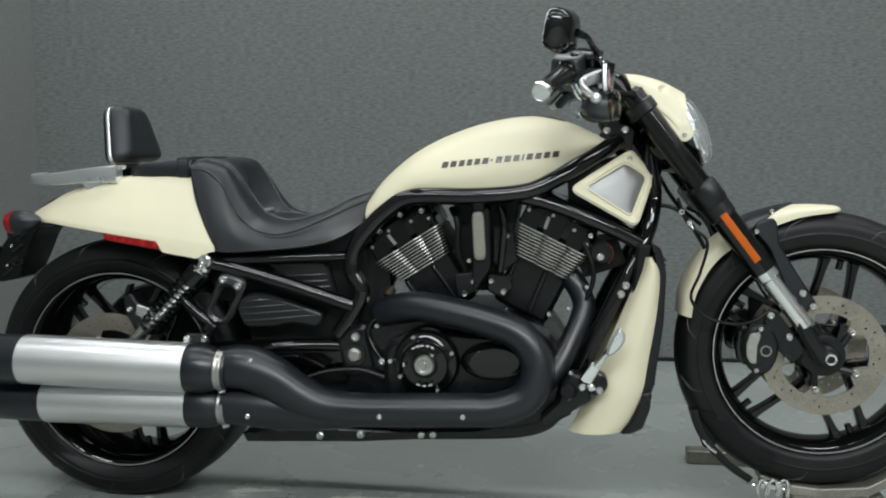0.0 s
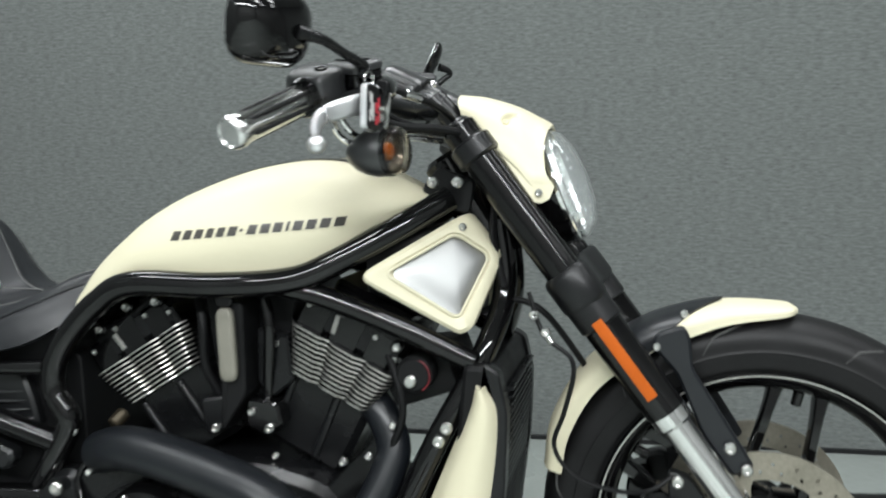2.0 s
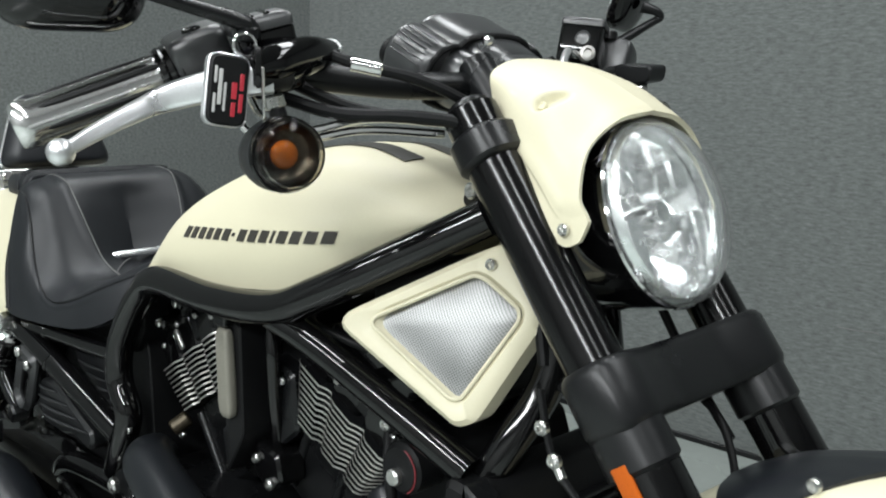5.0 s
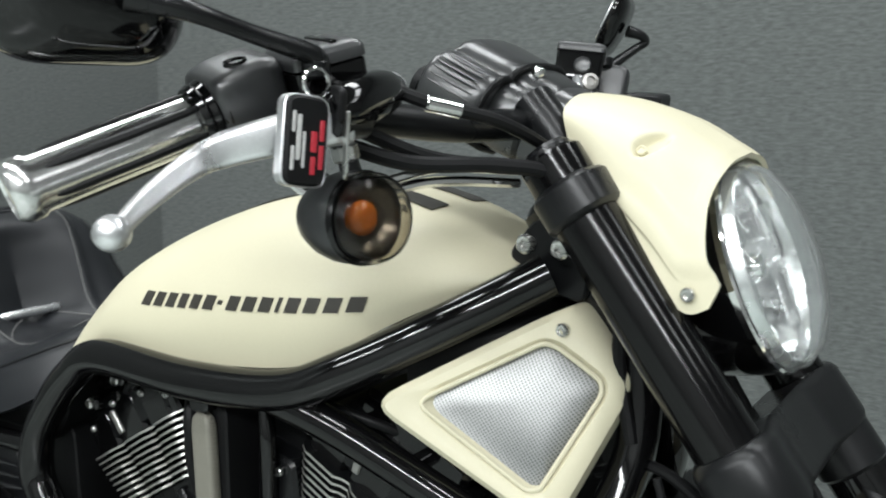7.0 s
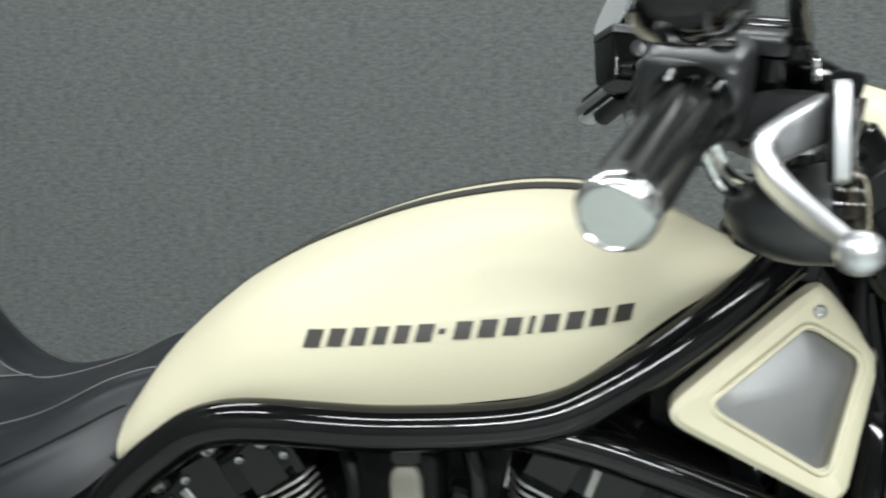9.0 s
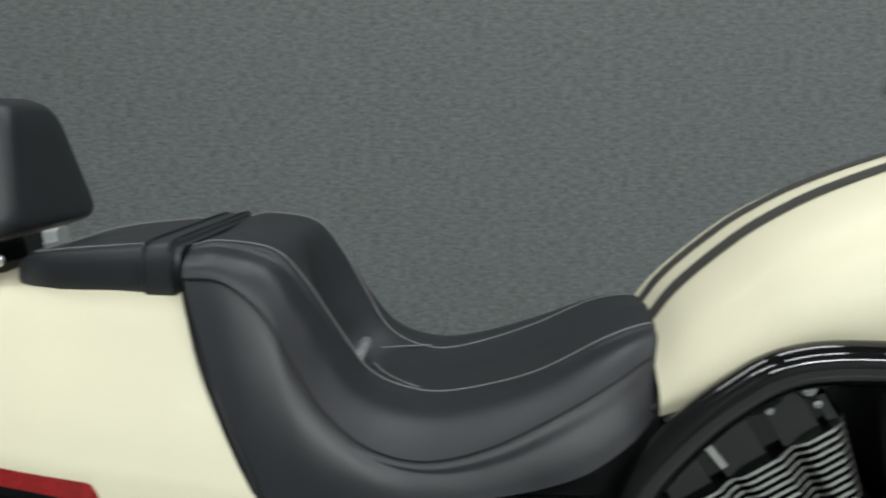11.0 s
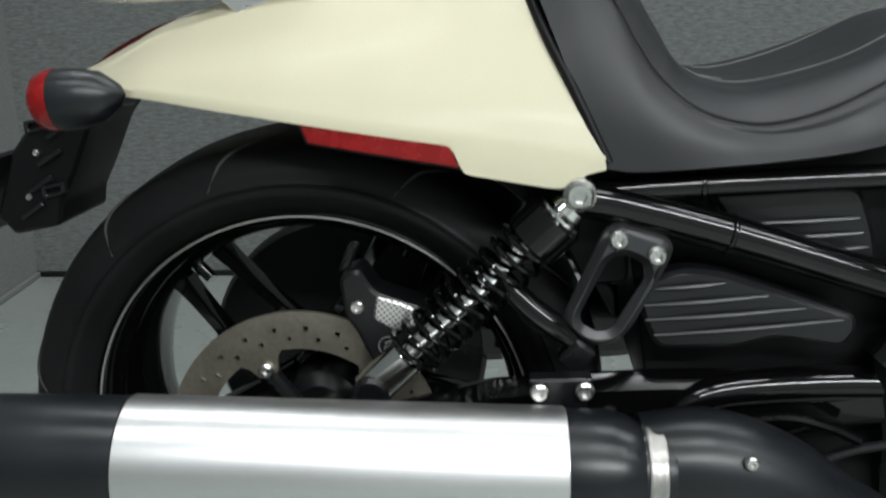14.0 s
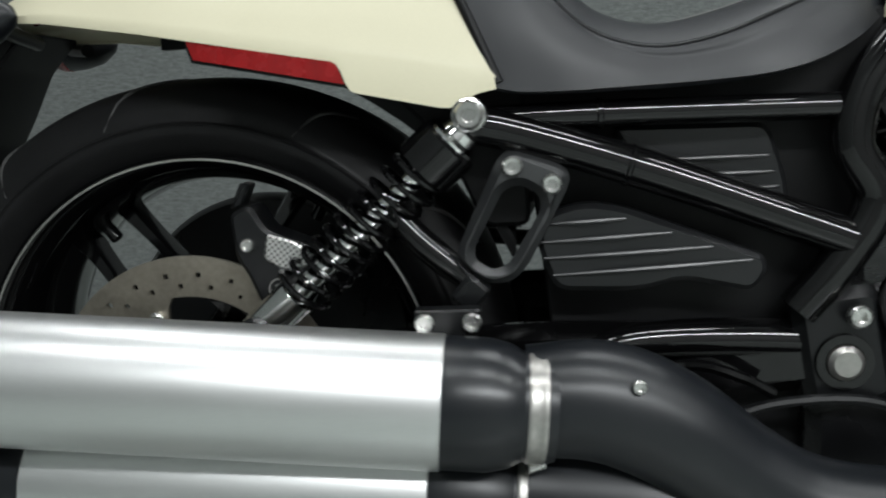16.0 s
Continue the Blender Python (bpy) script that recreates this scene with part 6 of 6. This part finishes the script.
    part("mirror_stem", tube(stem, [0.0075, 0.0075, 0.006, 0.0065, 0.009] if s < 0 else [0.0075, 0.007, 0.0055, 0.0055, 0.006, 0.008], 6, 12), SATIN, mir, "black mirror stem")
    part("stem_nut", rs(rod((1.212, -0.287, 1.000), (1.213, -0.289, 1.012), 0.010, 12)), SATIN, mir)
    # front signal: a bullet shell with a deep clear lens over an amber bulb
    sig = part("front_turn_signal", sd(lathe([(0.0285, -0.009), (0.0315, -0.009), (0.0322, -0.012), (0.0315, -0.028), (0.0285, -0.041), (0.0225, -0.054), (0.013, -0.0655), (0.005, -0.0705), (0.0, -0.0715)], SIG, SIGD, 32)), HOUSING, bike, "black bullet turn signal with an amber bulb")
    part("signal_lens", sd(lathe([(0.0300, -0.0165), (0.0308, -0.010), (0.0308, 0.003), (0.0285, 0.0085), (0.022, 0.0115), (0.011, 0.013), (0.0002, 0.0132), (0.0002, 0.0112), (0.011, 0.011), (0.021, 0.0095), (0.0265, 0.007), (0.0290, 0.002), (0.0290, -0.0165)], SIG, SIGD, 32)), SMOKE, sig, "smoked clear lens").visible_shadow = False
    part("signal_bowl", sd(lathe([(0.0275, -0.004), (0.0265, -0.007), (0.0225, -0.013), (0.018, -0.0155), (0.0, -0.016)], SIG, SIGD, 28)), SMOKEBOWL, sig, "dim silvered bowl")
    part("signal_bulb", sd(lathe([(0.0, -0.004), (0.006, -0.0046), (0.0100, -0.0065), (0.0122, -0.009), (0.0125, -0.0115), (0.0115, -0.0150)], SIG, SIGD, 24)), AMBER, sig, "amber bulb")
    part("signal_rim", sd(lathe([(0.0305, -0.010), (0.0322, -0.0105), (0.0326, -0.0075), (0.0318, -0.005), (0.0305, -0.0055)], SIG, SIGD, 32)), GLOSS, sig)
    part("signal_stalk", sd(tube([(1.224, -0.268, 0.932), (1.222, -0.272, 0.95), (1.219, -0.283, 0.968)], [0.008, 0.007, 0.008], 4, 12)), SATIN, sig)
    part("stalk_nut", sd(rod((1.2225, -0.271, 0.944), (1.2215, -0.2735, 0.956), 0.0095, 6)), STEEL, sig, "bare metal nut")

# gauge pod: a broad middle drum with a smaller one on each side, then the nose that runs under the cowl
POD_A, POD_U = np.array((0.886, 0, -0.464)), np.array((0.464, 0, 0.886))
POD_HALF = [(0.0, 0.047), (0.018, 0.0465), (0.034, 0.0450), (0.047, 0.0410), (0.0555, 0.0345), (0.0580, 0.0305), (0.0610, 0.0325), (0.0710, 0.0320), (0.0830, 0.0260), (0.0910, 0.0150), (0.0945, 0.0), (0.0920, -0.0165), (0.084, -0.0280), (0.060, -0.0350), (0.030, -0.0400), (0.0, -0.042)]


def pod_ring(along, grow=1.0, wide=1.0, drop=0.0):
    c = np.array((1.156, 0, 1.005)) + POD_A * along - POD_U * drop
    full = POD_HALF + [(-a, b) for a, b in POD_HALF[-2:0:-1]]
    return [c + np.array((0, a * grow * wide, 0)) + POD_U * b * grow for a, b in full]


gauge = part("gauge_pod", loft(bmesh.new(), [pod_ring(-0.004, 0.84), pod_ring(-0.002, 0.94), pod_ring(0.002, 0.985), pod_ring(0.008, 1.0), pod_ring(0.046, 1.0), pod_ring(0.057, 0.98), pod_ring(0.061, 0.94)]), PANELGLOSS, bike, "black gauge pod of three joined drums")
for off, rr in ((0.0, 0.038), (-0.073, 0.017), (0.073, 0.017)):
    o = np.array((1.156, off, 1.005)) + POD_A * -0.006 - POD_U * (0.004 if off else 0)
    part("gauge_face", lathe([(0, 0.001), (rr * 0.93, 0.001), (rr, 0.003), (rr, -0.004)], tuple(o), tuple(-POD_A), 32), PLASTIC, gauge, "dark gauge face")
for sgn in (-1, 1):
    for k in range(7):
        ang = radians(8 + 13 * k)
        yy, zz = 0.0735 + 0.0200 * math.cos(ang), 0.0030 + 0.0292 * math.sin(ang)
        q = [np.array((1.156, sgn * yy, 1.005)) + POD_A * v + POD_U * zz for v in (0.008, 0.025, 0.044, 0.055)]
        part("pod_rib", tube(q, [0.0004, 0.0011, 0.0011, 0.0004], 3, 6), PANELGLOSS, gauge)
    q = [np.array((1.156, sgn * 0.0580, 1.005)) + POD_A * v + POD_U * 0.0308 for v in (0.004, 0.03, 0.056)]
    part("pod_joint", tube(q, 0.0014, 3, 6), PLASTIC, gauge, "dark joint line")
part("pod_nose", loft(bmesh.new(), [pod_ring(0.059, 0.92, 0.80), pod_ring(0.066, 0.95, 0.80), pod_ring(0.094, 0.92, 0.76), pod_ring(0.097, 0.89, 0.74), pod_ring(0.100, 0.92, 0.74), pod_ring(0.145, 0.86, 0.68), pod_ring(0.176, 0.80, 0.62)]), PANELGLOSS, gauge, "black front of the pod")
part("pod_band", sweep(bmesh.new(), [p_ + np.zeros(3) for p_ in pod_ring(0.0610, 0.975, 0.93)[14::-1] + pod_ring(0.0610, 0.975, 0.93)[:15:-1]], circle(0.0034, 8)), PLASTIC, gauge, "black rubber band")
part("pod_screw", lathe([(0, 0.004), (0.004, 0.0045), (0.006, 0.002), (0.006, -0.004)], tuple(np.array((1.156, -0.026, 1.005)) + POD_A * 0.071 + POD_U * 0.0440), tuple(POD_U), 14), CHROME, gauge, "chrome screw")

# cables and hoses at the bars
for pts, r, mt, lb in (
    ([(1.214, -0.203, 0.997), (1.230, -0.215, 0.990), (1.250, -0.195, 0.980), (1.272, -0.150, 0.968), (1.288, -0.10, 0.945), (1.305, -0.07, 0.915)], 0.0052, PLASTIC, "black brake hose"),
    ([(1.20, -0.24, 0.968), (1.235, -0.20, 0.945), (1.262, -0.15, 0.935), (1.285, -0.10, 0.928), (1.31, -0.08, 0.91)], 0.0055, PLASTIC, "black control cable"),
    ([(1.205, -0.255, 0.955), (1.235, -0.215, 0.940), (1.275, -0.16, 0.936), (1.305, -0.12, 0.925), (1.335, -0.09, 0.885)], 0.006, PLASTIC, "black control cable"),
    ([(1.16, -0.265, 0.975), (1.18, -0.255, 0.935), (1.205, -0.23, 0.925), (1.235, -0.18, 0.935), (1.27, -0.12, 0.93)], 0.004, CHROME, "bright throttle cable"),
    ([(1.155, -0.275, 0.97), (1.172, -0.27, 0.928), (1.20, -0.245, 0.915), (1.235, -0.19, 0.925), (1.27, -0.12, 0.92)], 0.004, CHROME, "bright throttle cable"),
    ([(1.24, -0.05, 0.975), (1.275, -0.03, 0.965), (1.30, -0.02, 0.93)], 0.006, PLASTIC, "black cable"),
    ([(1.225, 0.205, 0.988), (1.25, 0.15, 0.98), (1.28, 0.08, 0.95), (1.30, 0.04, 0.90)], 0.0055, PLASTIC, "black clutch hose"),
    ([(1.34, 0.06, 0.86), (1.35, 0.09, 0.78), (1.40, 0.10, 0.68), (1.46, 0.08, 0.62)], 0.005, PLASTIC, "black hose"),
    ([(1.335, -0.03, 0.86), (1.325, -0.05, 0.78), (1.34, -0.06, 0.70)], 0.006, PLASTIC, "black wiring"),
    ([(1.425, 0.07, 0.665), (1.462, 0.06, 0.64), (1.482, 0.05, 0.585), (1.468, 0.04, 0.535)], 0.004, PLASTIC, "black brake hose"),
    ([(1.30, -0.04, 0.66), (1.35, -0.05, 0.68), (1.40, -0.06, 0.66), (1.45, -0.03, 0.58), (1.46, 0.0, 0.55)], 0.005, PLASTIC, "black hose"),
):
    part("cable", tube(pts, r, 7, 9), mt, bike, lb)
part("cable_ferrule", rod((1.243, -0.207, 0.983), (1.258, -0.183, 0.977), 0.0062, 14), CHROME, bike, "chrome hose end")
part("cable_ferrule", rod((1.208, -0.202, 0.994), (1.216, -0.202, 1.002), 0.0085, 14), CAST, bike, "chrome hose end")
bolts(bike, [(1.392, -0.125, 0.668, 0.007), (1.408, -0.128, 0.643, 0.007)])

# key ring with fob, hanging from the mirror stem
key = new("key_ring")
tagged(key, "key ring with a black fob hanging from the mirror stem", "key ring")
key.matrix_basis = pose(0, 0, 0, 0, -PITCH, 0)
part("ring", tube([(1.222 + 0.009 * math.cos(a) * 0.3, -0.298 + 0.009 * math.cos(a), 0.996 + 0.009 * math.sin(a)) for a in [2 * math.pi * k / 16 for k in range(17)]], 0.0014, 2, 6), CHROME, key, "steel split ring")
FOB = pose(1.229, -0.322, 0.959, 0, 8, 80) @ Matrix.Diagonal((1.18, 1.0, 0.93, 1))
fob = part("fob", moved(slab([(-0.0140, -0.030), (0.0140, -0.030), (0.0140, 0.030), (-0.0140, 0.030)], -0.006, 0.006, 0.009, 0.002), FOB), PLASTIC, key, "black plastic fob with printed bars")
part("fob_edge", moved(ring_slab([(-0.0150, -0.031), (0.0150, -0.031), (0.0150, 0.031), (-0.0150, 0.031)], [(-0.0135, -0.0295), (0.0135, -0.0295), (0.0135, 0.0295), (-0.0135, 0.0295)], -0.004, 0.004, 0.009, 0.0008), FOB), CAST, fob, "pale metal edge")
PRINT = [(-0.0095, 0.012, 0.0018, 0.014, FOBWHITE), (-0.0060, 0.002, 0.0026, 0.030, FOBWHITE), (-0.0095, -0.012, 0.0018, 0.016, FOBWHITE), (-0.0025, -0.006, 0.0016, 0.024, FOBWHITE), (0.0040, 0.000, 0.0036, 0.014, FOBRED), (0.0040, -0.016, 0.0030, 0.012, FOBRED), (0.0090, 0.008, 0.0028, 0.014, FOBRED), (0.0090, -0.010, 0.0028, 0.016, FOBRED)]
for x, z, w, h, mt in PRINT:
    part("print_bar", moved(box((x, -0.0063, z), (w, 0.0012, h), (0, 0, 0), 0.0004), FOB), mt, fob)
part("key", moved(slab([(-0.004, 0.02), (0.004, 0.02), (0.0035, -0.02), (0, -0.026), (-0.0035, -0.02)], -0.001, 0.001, 0.001, 0.0004), pose(1.243, -0.296, 0.958, 0, 12, -30)), STEEL, key, "steel key")
part("key_head", moved(slab([(-0.010, 0.008), (0.010, 0.008), (0.009, -0.014), (-0.009, -0.014)], -0.0025, 0.0025, 0.005, 0.001), pose(1.239, -0.297, 0.985, 0, 12, -30)), PLASTIC, key, "black key head")

# wheel chock under the front tyre
chock = new("wheel_chock")
tagged(chock, "worn steel wheel chock holding up the front tyre", "wheel chock")
chock.matrix_basis = pose(0, 0, 0)
part("cradle_plate", slab([(1.56, 0.118), (1.62, 0.098), (1.70, 0.092), (1.80, 0.102), (1.90, 0.16), (1.895, 0.135), (1.80, 0.078), (1.70, 0.070), (1.62, 0.076), (1.56, 0.10)], -0.055, 0.055, 0.004), RUSTY, chock, "steel cradle plate")
for x in (1.66, 1.82):
    part("chock_leg", box((x, 0, 0.038), (0.05, 0.10, 0.076), (0, 0, 0), 0.004), RUSTY, chock)
part("chock_foot", box((1.74, 0, 0.008), (0.30, 0.14, 0.016), (0, 0, 0), 0.003), RUSTY, chock)
bar = new("steel_bar")
tagged(bar, "square worn steel bar lying behind the front tyre", "steel bar")
part("bar_tube", box((1.62, 0.446, -0.0055), (0.34, 0.05, 0.039), (0, 0, 0), 0.004), RUSTY, bar)

strap = new("tie_down_strap")
tagged(strap, "black tie-down strap with a chrome ratchet buckle by the front tyre", "strap")
strap.matrix_basis = pose(0, 0, 0, 0, -PITCH, 0)
part("webbing", sweep(bmesh.new(), cr([(1.414, -0.052, 0.192), (1.424, -0.058, 0.150), (1.446, -0.062, 0.112), (1.49, -0.066, 0.062), (1.54, -0.066, 0.024)], 6), [tuple(p) for p in rrect(0.009, 0.003, 0.001, 2)]), RUBBER, strap, "black webbing")
part("pad", slab([(1.408, 0.19), (1.425, 0.185), (1.465, 0.12), (1.46, 0.09), (1.435, 0.10), (1.415, 0.15)], -0.05, 0.03, 0.006), PLASTIC, strap, "black rubber pad")
part("wheel_band", patch([[arc(a + k, 0.262 - dr, -0.0635), arc(a + k * 0.6, 0.285, -0.0645), arc(a, 0.309, -0.057), arc(a, 0.3235, -0.038), arc(a, 0.3315, 0)] for a, k, dr in ((206, 5, -0.022), (209, 6, -0.008), (216, 3, 0.004), (222, 0, 0.002), (229, -1, -0.004), (236, 1, -0.003), (241, 2, 0.004), (246, 1, -0.004))], 4, 4, True, 0.003), PLASTIC, strap, "wide black band round the tyre")
part("strap_end", sweep(bmesh.new(), cr([(1.432, -0.064, 0.122), (1.445, -0.066, 0.106), (1.462, -0.068, 0.092)], 4), [tuple(p) for p in rrect(0.005, 0.002, 0.001, 2)]), CAST, strap, "pale strap end")
part("buckle", box((1.575, -0.085, 0.020), (0.045, 0.03, 0.016), (0, 10, 0), 0.004), CHROME, strap, "chrome buckle")
for k in range(3):
    part("buckle_link", tube([(1.548 + 0.024 * k, -0.10, 0.004), (1.552 + 0.024 * k, -0.102, 0.034), (1.567 + 0.024 * k, -0.10, 0.032), (1.566 + 0.024 * k, -0.098, -0.004)], 0.0042, 4, 8), CHROME, strap, "chrome link")
part("hook", rod((1.535, -0.09, 0.022), (1.61, -0.095, 0.012), 0.0055, 12), STEEL, strap)
